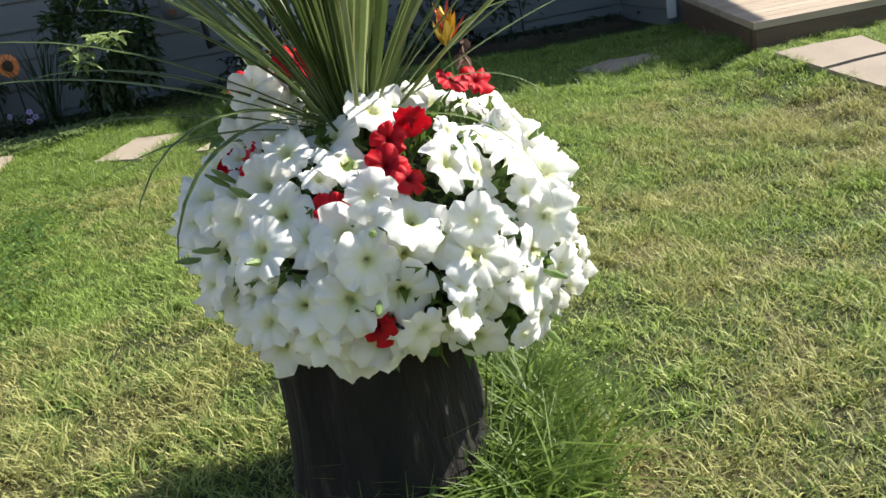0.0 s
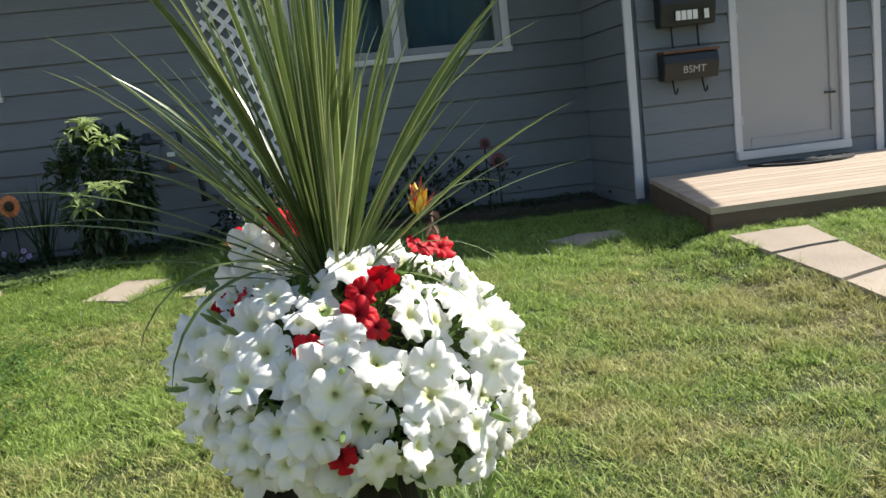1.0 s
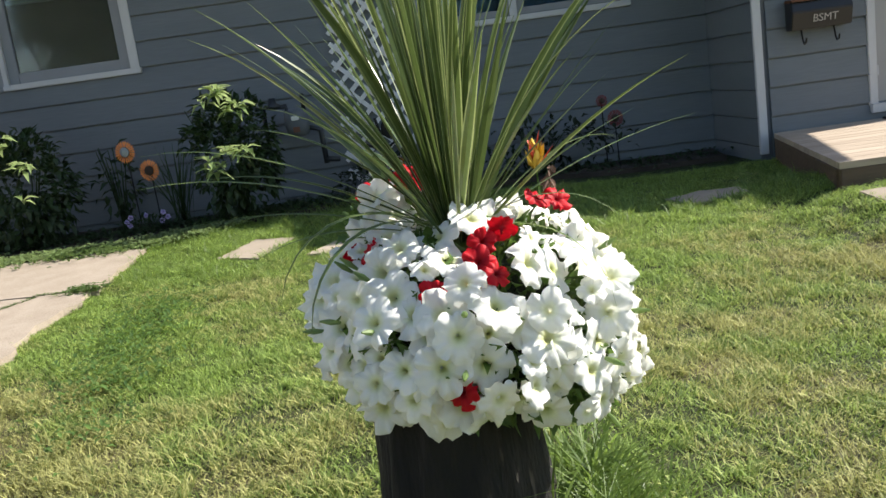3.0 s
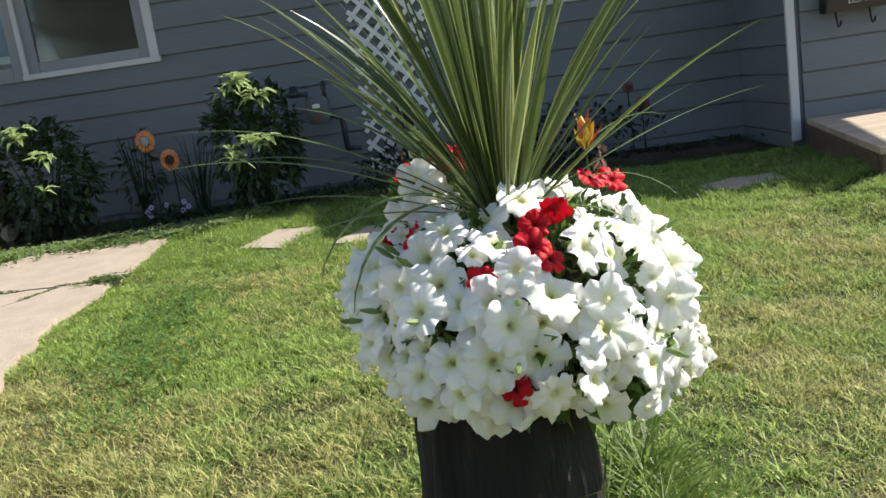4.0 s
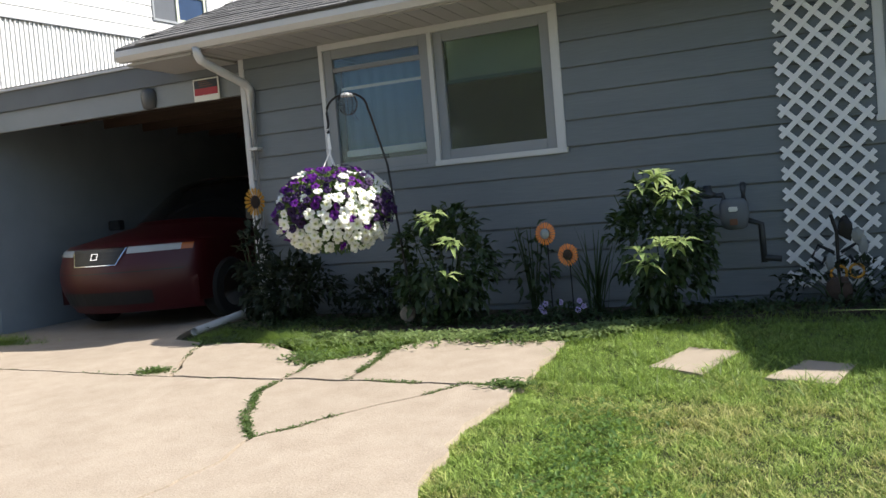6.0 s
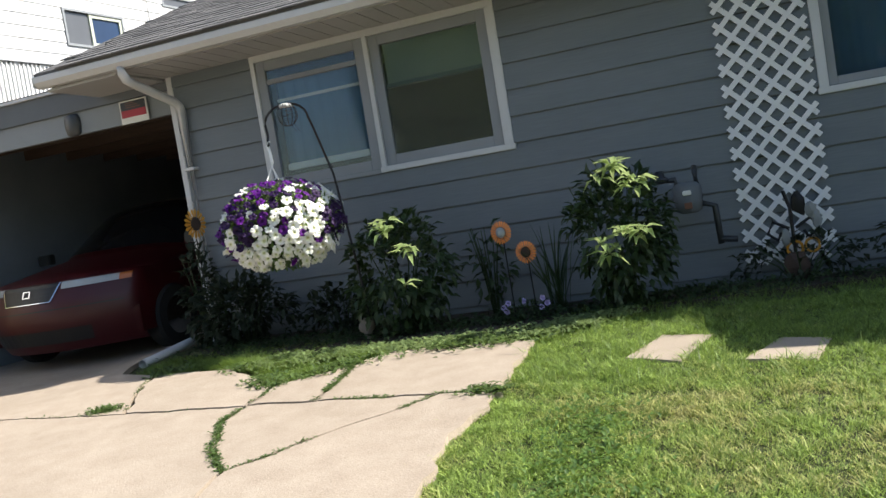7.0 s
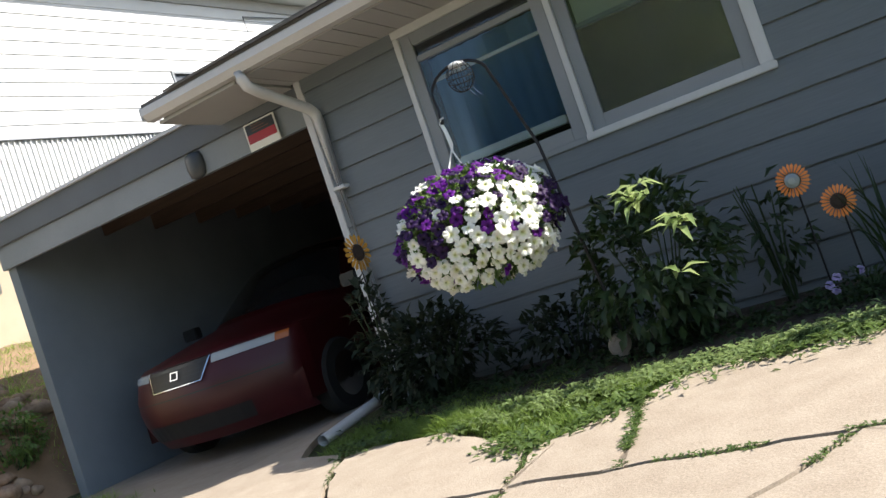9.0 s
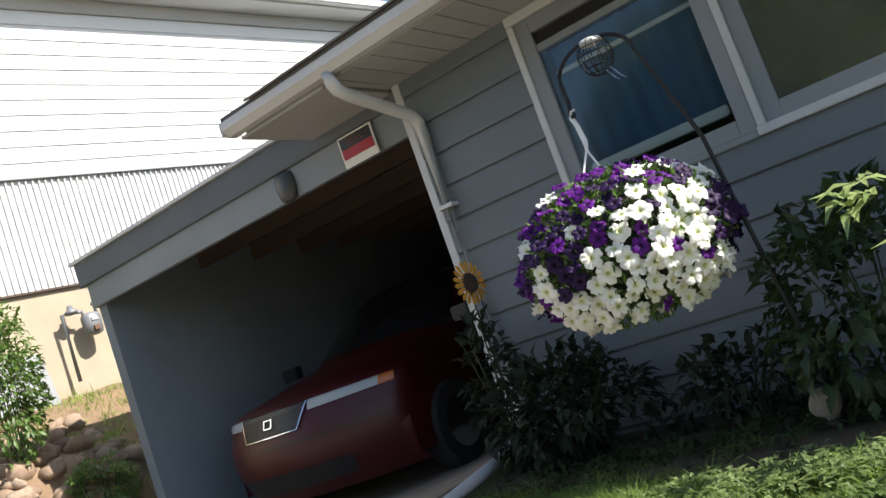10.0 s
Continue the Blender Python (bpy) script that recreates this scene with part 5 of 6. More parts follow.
def petunias():
    rnd, rng = random.Random(5), np.random.default_rng(5)
    p = thing("petunia_mound", "mound of white petunias with a few red blooms in a stump", "flowers")
    _, d = cloud(rng, 3600, (0, 0, 0), (1, 1, 1), 0.72)
    d = d[d[:, 2] > -0.85]
    pos = np.array([mound(Vector(q), rng.uniform(0.70, 0.90)) for q in d])
    tuft, td = cloud(rng, 420, (2.19, -5.42, 0.50), (0.095, 0.075, 0.11), 0.3)
    pos, d = np.concatenate([pos, tuft]), np.concatenate([d, td])
    n = len(pos)
    v, f = leaf_cloud(pos, d + rng.normal(size=(n, 3)) * 0.7, rng.normal(size=(n, 3)), rng.uniform(0.022, 0.045, n), rng.uniform(0.012, 0.022, n))
    sheet("foliage", v, f, M_LEAF, p, "small green petunia leaves")
    # solid dark ball that fills the gaps between the flowers
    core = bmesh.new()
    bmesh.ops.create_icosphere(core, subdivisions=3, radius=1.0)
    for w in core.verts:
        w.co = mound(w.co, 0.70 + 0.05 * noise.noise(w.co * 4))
    part("dark_core", core, M_DARKCORE, p, "dark solid core behind the flowers")
    reds = [(-22, 60), (-8, 54), (-62, 57), (-77, 53), (-83, 44), (-77, 37), (-105, 33), (-104, -16), (-13, -5), (173, 45), (-152, 52)]
    red_dirs = [Vector((math.cos(radians(e)) * math.cos(radians(a)), math.cos(radians(e)) * math.sin(radians(a)), math.sin(radians(e)))) for a, e in reds]

    def ok(dv):
        if dv.z < -0.66 or dv.z > 0.95 or dv.y > 0.62:
            return False
        if noise.noise(dv * 4.1 + Vector((3, 1, 8))) > 0.20:
            return False
        return all((dv - r).length > 0.19 for r in red_dirs)

    for dv in spaced(rnd, 285, 0.170, ok, 22000):
        nrm = Vector((dv.x / PR.x, dv.y / PR.y, dv.z / PR.z)).normalized()
        nrm = (nrm + Vector((0.22, -0.22, 0.30))).normalized()
        place_flower(rnd.choice(WHITE), p, mound(dv, rnd.uniform(0.93, 1.09)), nrm, rnd, rnd.choice((0.62, 0.9, 1.0, 1.06, 1.12, 1.18)), 0.30)
    # a taller tuft of shoots behind the spike
    for k in range(17):
        a, r = rnd.uniform(0, 6.3), math.sqrt(rnd.random())
        q = Vector((2.19 + 0.10 * r * math.cos(a), -5.47 + 0.07 * r * math.sin(a), 0.50 + 0.09 * (1 - r * r) + rnd.uniform(-0.06, 0.02)))
        place_flower(rnd.choice(WHITE), p, q, Vector((math.cos(a) * r, math.sin(a) * r - 0.6, 0.6)), rnd, rnd.uniform(0.75, 1.0), 0.35)
    for q in ((2.165, -5.44, 0.60), (2.235, -5.45, 0.625), (2.255, -5.46, 0.62), (2.185, -5.49, 0.53)):
        place_flower(rnd.choice(RED), p, q, Vector((-0.2, -0.6, 0.7)), rnd, 1.0, 0.3)
    for dv in red_dirs:
        place_flower(rnd.choice(RED), p, mound(dv, 1.17 if dv.x > 0.3 and dv.z > 0.6 else (rnd.uniform(1.0, 1.08) if dv.z > 0.6 else 0.97)), (dv + Vector((0, -0.35, 0.4))).normalized(), rnd, rnd.uniform(0.85, 1.1), 0.42)
    for k in range(14):
        dv = Vector((rnd.gauss(0, 1), -abs(rnd.gauss(0, 1)), rnd.uniform(-0.2, 0.9))).normalized()
        q = mound(dv, 1.03)
        bm = bmesh.new()
        tube(bm, [q, q + dv * 0.02, q + dv * 0.04], [0.003, 0.006, 0.002], 6)
        part("bud", bm, M_PALELEAF, p, "pale yellow-green bud")


M_DARKCORE = simple("dark_core_green", (0.02, 0.028, 0.012), 0.9, vary=0.4, scale=40, bump=0.8, dist=0.02)
petunias()


def blade(root, lean, az, length, width, bend, twist, rnd):
    """One strap leaf: a creased strip that leaves the root upright and bends over by its own weight."""
    pos, ang = Vector(root), lean
    h = Vector((math.cos(az), math.sin(az), 0))
    n, pts = 11, []
    for i in range(n + 1):
        pts.append(pos.copy())
        dirv = h * math.sin(ang) + Vector((0, 0, math.cos(ang)))
        pos += dirv * (length / n)
        ang += bend / n * (0.4 + 1.3 * i / n)
    verts = []
    for i, q in enumerate(pts):
        t = i / n
        d = (pts[min(i + 1, n)] - pts[max(i - 1, 0)]).normalized()
        side = d.cross(Vector((math.sin(az + twist), -math.cos(az + twist), 0.15)))
        side = d.cross(side).normalized() if side.length > 1e-4 else Vector((1, 0, 0))
        up = side.cross(d)
        w = width * (0.55 + 0.9 * t if t < 0.5 else 1.0) * (1 - max(0, (t - 0.45) / 0.55) ** 1.6) * 0.5 + 0.0004
        verts += [q + side * w * c + up * w * 0.35 * abs(c) for c in (1, 0.74, 0, -0.74, -1)]
    faces = [(i * 5 + k, i * 5 + k + 1, i * 5 + k + 6, i * 5 + k + 5) for i in range(n) for k in range(4)]
    return verts, [], faces


def striped(ob):
    """Pale margins on a strap leaf."""
    for q in ob.data.polygons:
        if q.index % 4 in (0, 3):
            q.material_index = 1
    return ob


def spike():
    """The spike plant in the middle of the mound."""
    rnd = random.Random(12)
    root = Vector((2.325, -5.54, 0.47))
    p = thing("spike_plant", "tall dracaena spike with striped strap leaves", "plant", root)
    for k in range(88):
        a = rnd.uniform(0, 6.283)
        lean = abs(rnd.gauss(0, 0.42)) + 0.02
        L = rnd.uniform(0.52, 0.80) * (1 - 0.18 * lean)
        r = Vector((math.cos(a) * 0.014, math.sin(a) * 0.014, rnd.uniform(0, 0.05)))
        leaf = part("leaf", blade(r, lean, a, L, rnd.choice((0.007, 0.010, 0.013, 0.016, 0.020)), rnd.uniform(-0.15, 0.55) + lean * 0.35, rnd.uniform(-1.2, 1.2), rnd), [M_SPIKE, M_SPIKE_EDGE], p)
        if k % 3:
            striped(leaf)
    # old outer leaves that hang over
    for a, lean, L, bend in ((176, 0.92, 0.64, 0.78), (187, 1.02, 0.60, 0.70), (166, 1.0, 0.55, 0.75), (181, 1.15, 0.47, 0.65), (196, 1.18, 0.40, 0.95), (205, 0.9, 0.38, 1.9), (158, 0.75, 0.5, 0.8), (215, 0.9, 0.45, 2.2),
                             (4, 0.78, 0.42, 0.25), (-8, 0.92, 0.40, 0.35), (-3, 1.05, 0.50, 0.45), (-15, 0.95, 0.34, 1.7), (12, 0.7, 0.46, 0.3), (-40, 1.2, 0.40, 2.1), (150, 0.6, 0.55, 0.5), (20, 0.55, 0.52, 0.4), (178, 0.55, 0.52, 0.35), (228, 1.0, 0.46, 2.2)):
        striped(part("leaf", blade((0, 0, 0.03), lean, radians(a), L, 0.017 if bend < 0.4 else rnd.uniform(0.008, 0.012), bend, rnd.uniform(-0.3, 0.3), rnd), [M_SPIKE, M_SPIKE_EDGE], p))


spike()


def lily():
    """A yellow and red bloom with a withered head behind the spike."""
    at = Vector((2.505, -5.38, 0.622))
    l = thing("yellow_lily", "yellow flower with red tips and a withered head", "flower", at)
    yel = simple("yellow_petal", (0.66, 0.44, 0.06), 0.5, vary=0.25, scale=60)
    red = simple("orange_red_petal", (0.62, 0.06, 0.02), 0.5, vary=0.2, scale=60)
    rnd = random.Random(2)
    for k in range(22):
        a = k * 2.4
        tip = k % 7 == 0
        part("petal", blade((0, 0, -0.03 + 0.001 * k), (0.5 - 0.02 * k) * rnd.uniform(0.6, 1.1) + 0.05, a, 0.062 if tip else rnd.uniform(0.032, 0.052), 0.009 if tip else 0.019, 0.3, 0.4, rnd), red if tip else yel, l)
    bm = bmesh.new()
    tube(bm, [(-0.02, 0, -0.2), (0, 0, -0.08), (0, 0, 0.0)], 0.004, 6)
    part("stalk", bm, M_LEAF, l)
    dry = simple("withered_brown", (0.20, 0.12, 0.09), 0.9, vary=0.7, scale=120)
    for k in range(26):
        part("withered_petal", blade((0.018 + 0.01 * rnd.random(), -0.02, -0.02 - 0.075 * rnd.random()), 1.6 + rnd.random() * 1.2, rnd.uniform(0, 6.3), rnd.uniform(0.014, 0.03), 0.009, 1.2, 1.5, rnd), dry, l, "withered brown petal")


lily()


# ---- the hanging basket ----
BC, BR = Vector((-1.55, -1.0, 0.935)), Vector((0.455, 0.40, 0.325))


def shepherd_hook():
    h = thing("shepherd_hook", "tall black iron shepherd's hook stuck in the bed", "plant hook")
    pts = [(-1.02, -0.87, -0.2), (-1.05, -0.87, 0.33), (-1.135, -0.88, 1.24), (-1.235, -0.88, 1.60)]
    for k in range(13):
        a = math.pi * k / 12
        pts.append((-1.437 + 0.178 * math.cos(a), -0.885, 1.68 + 0.125 * math.sin(a)))
    pts += [(-1.605, -0.89, 1.60), (-1.61, -0.90, 1.55), (-1.60, -0.92, 1.525), (-1.58, -0.94, 1.53)]
    bm = bmesh.new()
    tube(bm, pts, 0.009, 8)
    part("rod", bm, M_IRON, h, smooth=True)


shepherd_hook()


def basket():
    rnd, rng = random.Random(9), np.random.default_rng(9)
    b = thing("hanging_basket", "full hanging basket of white and purple petunias", "flowers")
    M_PLASTIC = simple("white_plastic", (0.75, 0.75, 0.72), 0.4, vary=0.04)
    bm = bmesh.new()
    tube(bm, [(-1.585, -0.91, 1.555), (-1.60, -0.92, 1.55), (-1.605, -0.92, 1.525), (-1.59, -0.93, 1.485), (-1.575, -0.945, 1.40), (-1.58, -0.95, 1.36)], 0.012, 8, flat=0.5)
    hanger = part("hanger", bm, M_PLASTIC, b, "white plastic hanger")
    for dx, dy in ((-0.05, -0.12), (0.10, -0.08), (0.02, 0.12)):
        bm = bmesh.new()
        tube(bm, [(-1.58, -0.95, 1.37), (-1.57 + dx, -0.98 + dy, 1.16)], 0.0045, 6)
        part("wire", bm, M_PLASTIC, hanger)
    part("pot", lathe(bmesh.new(), [(0.12, -0.12), (0.16, 0.05), (0.18, 0.12)], 24, tuple(BC)), M_BLACK, b)
    # solid dark ball behind the basket's leaves and blooms
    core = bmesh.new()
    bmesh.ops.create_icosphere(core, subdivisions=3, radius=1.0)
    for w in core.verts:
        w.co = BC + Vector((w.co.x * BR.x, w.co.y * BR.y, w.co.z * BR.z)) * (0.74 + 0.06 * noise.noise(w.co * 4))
    part("dark_core", core, M_DARKCORE, b, "dark solid core behind the flowers")
    pos, d = cloud(rng, 3600, BC, BR * 0.95, 0.75)
    n = len(pos)
    v, f = leaf_cloud(pos, d + rng.normal(size=(n, 3)) * 0.7, rng.normal(size=(n, 3)), rng.uniform(0.025, 0.05, n), rng.uniform(0.012, 0.022, n))
    sheet("foliage", v, f, M_LEAF, b, "small green leaves")
    for dv in spaced(rnd, 330, 0.140, lambda q: q.z > -0.9 and q.y < 0.5 and noise.noise(q * 3.7 + Vector((5, 2, 1))) < 0.33, 16000):
        q = BC + Vector((dv.x * BR.x, dv.y * BR.y, dv.z * BR.z)) * rnd.uniform(0.94, 1.06)
        nrm = Vector((dv.x / BR.x, dv.y / BR.y, dv.z / BR.z)).normalized() + Vector((0.45, -0.22, 0.36))
        pale = 0.9 * dv.x - 1.1 * dv.z + 0.6 * noise.noise(dv * 2.6 + Vector((1, 7, 4))) + rnd.gauss(0, 0.24)
        pick = rnd.random()
        if dv.x > 0.90 or dv.x < -0.92 or (dv - Vector((-0.20, -0.95, -0.12))).length < 0.27:
            kind = rnd.choice(INKY)
        elif pale > 0.02:
            kind = rnd.choice(WHITE if pick < 0.95 else VIOLET)
        else:
            kind = rnd.choice(VIOLET if pick < 0.55 else (INKY if pick < 0.85 else WHITE))
        place_flower(kind, b, q, nrm, rnd, rnd.uniform(0.82, 1.12), 0.30)


basket()


def wire_ornament():
    """A small wire globe with a pale cap, hung in the crook."""
    at = Vector((-1.42, -0.89, 1.725))
    o = thing("wire_ornament", "small wire mesh ornament with a pale metal cap", "ornament", at)
    for k in range(6):
        a = math.pi * k / 6
        bm = bmesh.new()
        tube(bm, [(0.075 * math.cos(t) * math.cos(a), 0.075 * math.cos(t) * math.sin(a), 0.085 * math.sin(t)) for t in np.linspace(0, 2 * math.pi, 22)], 0.0022, 5, cap=False)
        part("wire", bm, M_IRON, o)
    for z in (-0.05, -0.02, 0.01, 0.04):
        r = 0.075 * math.sqrt(1 - (z / 0.085) ** 2)
        bm = bmesh.new()
        tube(bm, [(r * math.cos(t), r * math.sin(t), z) for t in np.linspace(0, 2 * math.pi, 22)], 0.0022, 5, cap=False)
        part("wire", bm, M_IRON, o)
    bm = bmesh.new()
    lathe(bm, [(0.02, 0.05), (0.05, 0.055), (0.045, 0.072), (0.015, 0.085)], 16, wobble=0.4)
    part("cap", bm, M_GUTTER, o, "pale metal cap", smooth=True)
    for dx in (0.02, 0.045):
        bm = bmesh.new()
        tube(bm, [(dx, 0, -0.07), (dx + 0.03, -0.01, -0.12), (dx + 0.05, -0.02, -0.14)], 0.0025, 5)
        part("wire_leg", bm, M_CHROME, o)


wire_ornament()


# ---- the bed along the house ----
def bed():
    # the east part is dark soil in place of grass in shade
    pts = crooked([(-2.86, -0.03), (-2.86, -0.72), (-2.2, -0.92), (-1.5, -1.2), (-0.7, -1.32), (0.3, -1.25), (1.0, -0.8), (2.6, -0.62), (4.5, -0.62), (4.6, -0.03)], 4, 0.2, 0.05)
    bm = bmesh.new()
    prism(pts, -0.05, 0.028, bm)
    for v in bm.verts:
        v.co.z -= 0.045 * smoothstep(2.6, 3.9, v.co.x)
    tagged(part("garden_bed", bm, M_SOIL), "dark soil bed along the house wall, its east part for shaded grass", "soil", kind="structure")


bed()


def bush(name, label, centre, radii, n, size, seed, pale=(), material=None, stems=9):
    """A leafy perennial: bent stems and many pointed leaves; sunlit whorls get a paler colour."""
    rng, rnd = np.random.default_rng(seed), random.Random(seed)
    b = thing(name, label, "bush", (centre[0], centre[1], 0.0))
    z0 = ground_z(centre[0], centre[1])
    for k in range(stems):
        a, r = rnd.uniform(0, 6.3), rnd.uniform(0.3, 0.85)
        tip = (radii[0] * r * math.cos(a), radii[1] * r * math.sin(a), centre[2] + radii[2] * rnd.uniform(0.2, 0.85))
        bm = bmesh.new()
        tube(bm, [(tip[0] * 0.15, tip[1] * 0.15, z0 - 0.02), (tip[0] * 0.45, tip[1] * 0.45, tip[2] * 0.5), tip], [0.007, 0.006, 0.003], 6)
        part("stem", bm, M_PEONY, b)
    c = (0, 0, centre[2])
    pos, d = cloud(rng, n, c, radii, 0.35)
    lump_ = np.array([noise.noise(Vector(p) * 5 + Vector((seed, 0, 0))) for p in pos])
    keep = lump_ > -0.12
    pos, d = pos[keep], d[keep]
    m = len(pos)
    out = d * 0.8 + rng.normal(size=(m, 3)) * 0.45 + np.array((0, 0, -0.1))
    v, f = leaf_cloud(pos, out, np.tile((0, 0, 1.0), (m, 1)) + rng.normal(size=(m, 3)) * 0.3, rng.uniform(0.7, 1.3, m) * size, rng.uniform(0.8, 1.2, m) * size * 0.5, 0.2, 0.3)
    sheet("leaves", v, f, material or M_PEONY, b)
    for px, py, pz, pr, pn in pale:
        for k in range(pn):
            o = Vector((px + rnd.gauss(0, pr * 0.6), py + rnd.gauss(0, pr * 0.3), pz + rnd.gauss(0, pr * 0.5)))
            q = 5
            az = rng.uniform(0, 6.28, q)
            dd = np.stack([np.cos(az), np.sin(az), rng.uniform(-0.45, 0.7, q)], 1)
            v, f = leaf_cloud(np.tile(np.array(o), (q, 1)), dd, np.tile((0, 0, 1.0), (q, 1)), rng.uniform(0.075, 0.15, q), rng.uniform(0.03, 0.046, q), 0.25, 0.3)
            sheet("leaf_whorl", v, f, M_PALELEAF, b, "leaves coloured pale for sunlight")
    return b


bush("peony_bush", "dark green peony bush with a few leaves coloured sunlit", (-0.80, -0.74, 0.46), (0.40, 0.38, 0.44), 2000, 0.082, 31, ((0.20, -0.50, 0.80, 0.06, 4), (0.28, -0.50, 0.65, 0.05, 3), (0.20, -0.50, 0.45, 0.03, 1)))
bush("peony_bush", "dark green peony bush with leaves coloured bright for sunlight", (0.80, -0.72, 0.52), (0.36, 0.34, 0.46), 1800, 0.082, 32, ((0.05, -0.50, 0.93, 0.08, 6), (0.17, -0.50, 0.84, 0.06, 5), (0.02, -0.52, 0.48, 0.09, 7), (0.18, -0.50, 0.52, 0.06, 5)))
bush("shrub", "small leafy shoots between the bushes", (-0.28, -0.22, 0.40), (0.2, 0.12, 0.35), 110, 0.085, 33)
bush("dark_shrub", "dense shrub beside the downspout, leaves darkened for shade", (-2.38, -0.42, 0.27), (0.46, 0.28, 0.33), 1900, 0.08, 34, material=M_SHADELEAF)
# added foliage: it darkens the foot of the wall below the basket
bush("dark_shrub", "added low foliage that deepens the shade below the basket", (-1.5, -0.36, 0.16), (0.42, 0.22, 0.24), 900, 0.075, 40, material=M_SHADELEAF)
bush("climber", "leafy climber around the foot of the downspout", (-2.80, -0.33, 0.42), (0.17, 0.16, 0.52), 420, 0.085, 35, material=M_SHADELEAF)
bush("shrub", "shrub at the foot of the lattice, leaves darkened for shade", (1.9, -0.3, 0.14), (0.45, 0.22, 0.18), 400, 0.07, 36, material=M_SHADELEAF)
bush("shrub", "low foliage below the east window, leaves darkened for shade", (3.1, -0.35, 0.2), (0.8, 0.25, 0.24), 700, 0.07, 37, material=M_SHADELEAF)
bush("bank_shrub", "sunlit green shrub on the stony bank", (-7.15, -0.12, 0.62), (0.30, 0.34, 0.30), 1600, 0.06, 38, material=M_LEAF)
bush("bank_shrub", "leafy green shrub on the bank", (-7.6, -0.45, 1.85), (0.36, 0.36, 0.85), 3200, 0.075, 39, material=M_LEAF)


def strap_tuft():
    rnd = random.Random(4)
    t = thing("strap_tuft", "dark tuft of upright strap leaves in the bed", "plant", (0.27, -0.5, 0.02))
    for k in range(34):
        part("leaf", blade((rnd.gauss(0, .03), rnd.gauss(0, .03), 0), abs(rnd.gauss(0, 0.3)), rnd.uniform(0, 6.3), rnd.uniform(0.4, 0.68), 0.012, rnd.uniform(0.2, 0.8), 0.3, rnd), M_PEONY, t)


strap_tuft()


def daisy(at, scale, petal, heart, label, name, facing=0.0, fine=24):
    """A metal garden flower: a ring of petals, a round heart, a stake."""
    d = thing(name, label, "garden ornament", at, "metal garden flowers")
    bm = bmesh.new()
    for k in range(fine):
        a = 2 * math.pi * k / fine
        w = 5.0 / fine
        pts = [(0.45, a - w * 0.4), (0.85, a - w * 0.5), (1.0, a), (0.85, a + w * 0.5), (0.45, a + w * 0.4)]
        vs = [bm.verts.new((scale * r * math.cos(t), -0.008 + 0.012 * (r - 0.6) - 0.003 * (k % 2), scale * r * math.sin(t))) for r, t in pts]
        bm.faces.new(vs)
    bmesh.ops.solidify(bm, geom=bm.faces[:], thickness=0.003)
    part("petals", bm, petal, d)
    bm = lathe(bmesh.new(), [(0.46 * scale, -0.006), (0.42 * scale, 0.012), (0.2 * scale, 0.018)], 20)
    c = part("heart", bm, heart, d)
    c.matrix_local = pose(0, -0.004, 0, 90, 0, 0)
    bm = bmesh.new()
    tube(bm, [(0, 0.012, 0), (0.01, 0.012, -at[2] - 0.1)], 0.005, 6)
    part("stake", bm, M_IRON, d)
    d.rotation_euler = (0, 0, radians(facing))


M_ORANGE = simple("orange_metal_paint", (0.85, 0.27, 0.06), 0.5, vary=0.2, scale=50)
M_GOLD = simple("golden_petal_paint", (0.60, 0.29, 0.03), 0.5, vary=0.25, scale=50)
M_BROWN = simple("dark_brown_heart", (0.05, 0.03, 0.02), 0.8, vary=0.4, scale=80)
M_SILVERY = simple("silvery_heart", (0.30, 0.34, 0.36), 0.35, 0.4, vary=0.3, scale=60)
daisy((-0.065, -0.53, 0.632), 0.088, M_ORANGE, M_SILVERY, "orange metal garden flower with a silvery heart on a stake", "garden_flower", -12)
daisy((0.10, -0.55, 0.470), 0.086, M_ORANGE, M_BROWN, "orange metal garden flower with a dark heart on a stake", "garden_flower", -12)
M_WINE = simple("dark_red_metal_paint", (0.16, 0.012, 0.012), 0.5, vary=0.3, scale=50)
daisy((3.66, -0.3, 0.51), 0.05, M_WINE, M_BROWN, "dark red metal garden flower in the shade", "garden_flower", 8)
daisy((3.755, -0.3, 0.36), 0.07, M_WINE, M_BROWN, "larger dark red metal garden flower in the shade", "garden_flower", 8)
daisy((-2.77, -0.31, 1.075), 0.132, M_GOLD, M_BROWN, "golden sunflower ornament on a tall stake", "garden_sunflower", 82, 18)


def pale_violas():
    rnd = random.Random(14)
    lil = petal_material("lilac_petal", (0.52, 0.45, 0.72), (0.3, 0.2, 0.5), (0.42, 0.35, 0.65))
    meshes = [flower_mesh(lil, 0.022, 80 + k) for k in range(2)]
    p = thing("lilac_flowers", "few pale lilac flowers in the bed", "flowers", (0.10, -0.86, 0.0))
    for x, y, z in ((-0.14, 0, 0.13), (-0.12, 0, 0.10), (-0.10, -0.02, 0.16), (0.14, 0.0, 0.17), (0.16, 0.02, 0.13), (0.13, -0.02, 0.11), (0.0, 0.02, 0.16)):
        place_flower(rnd.choice(meshes), p, (x, y, z), (0.3, -1, 0.3), rnd, 1.0, 0.2)
    rng = np.random.default_rng(3)
    pos, d = cloud(rng, 220, (0, 0, 0.07), (0.22, 0.12, 0.09), 0.3)
    v, f = leaf_cloud(pos, d, np.tile((0, 0, 1.0), (220, 1)), rng.uniform(0.03, 0.05, 220), rng.uniform(0.015, 0.025, 220))
    sheet("leaves", v, f, M_PEONY, p)


pale_violas()


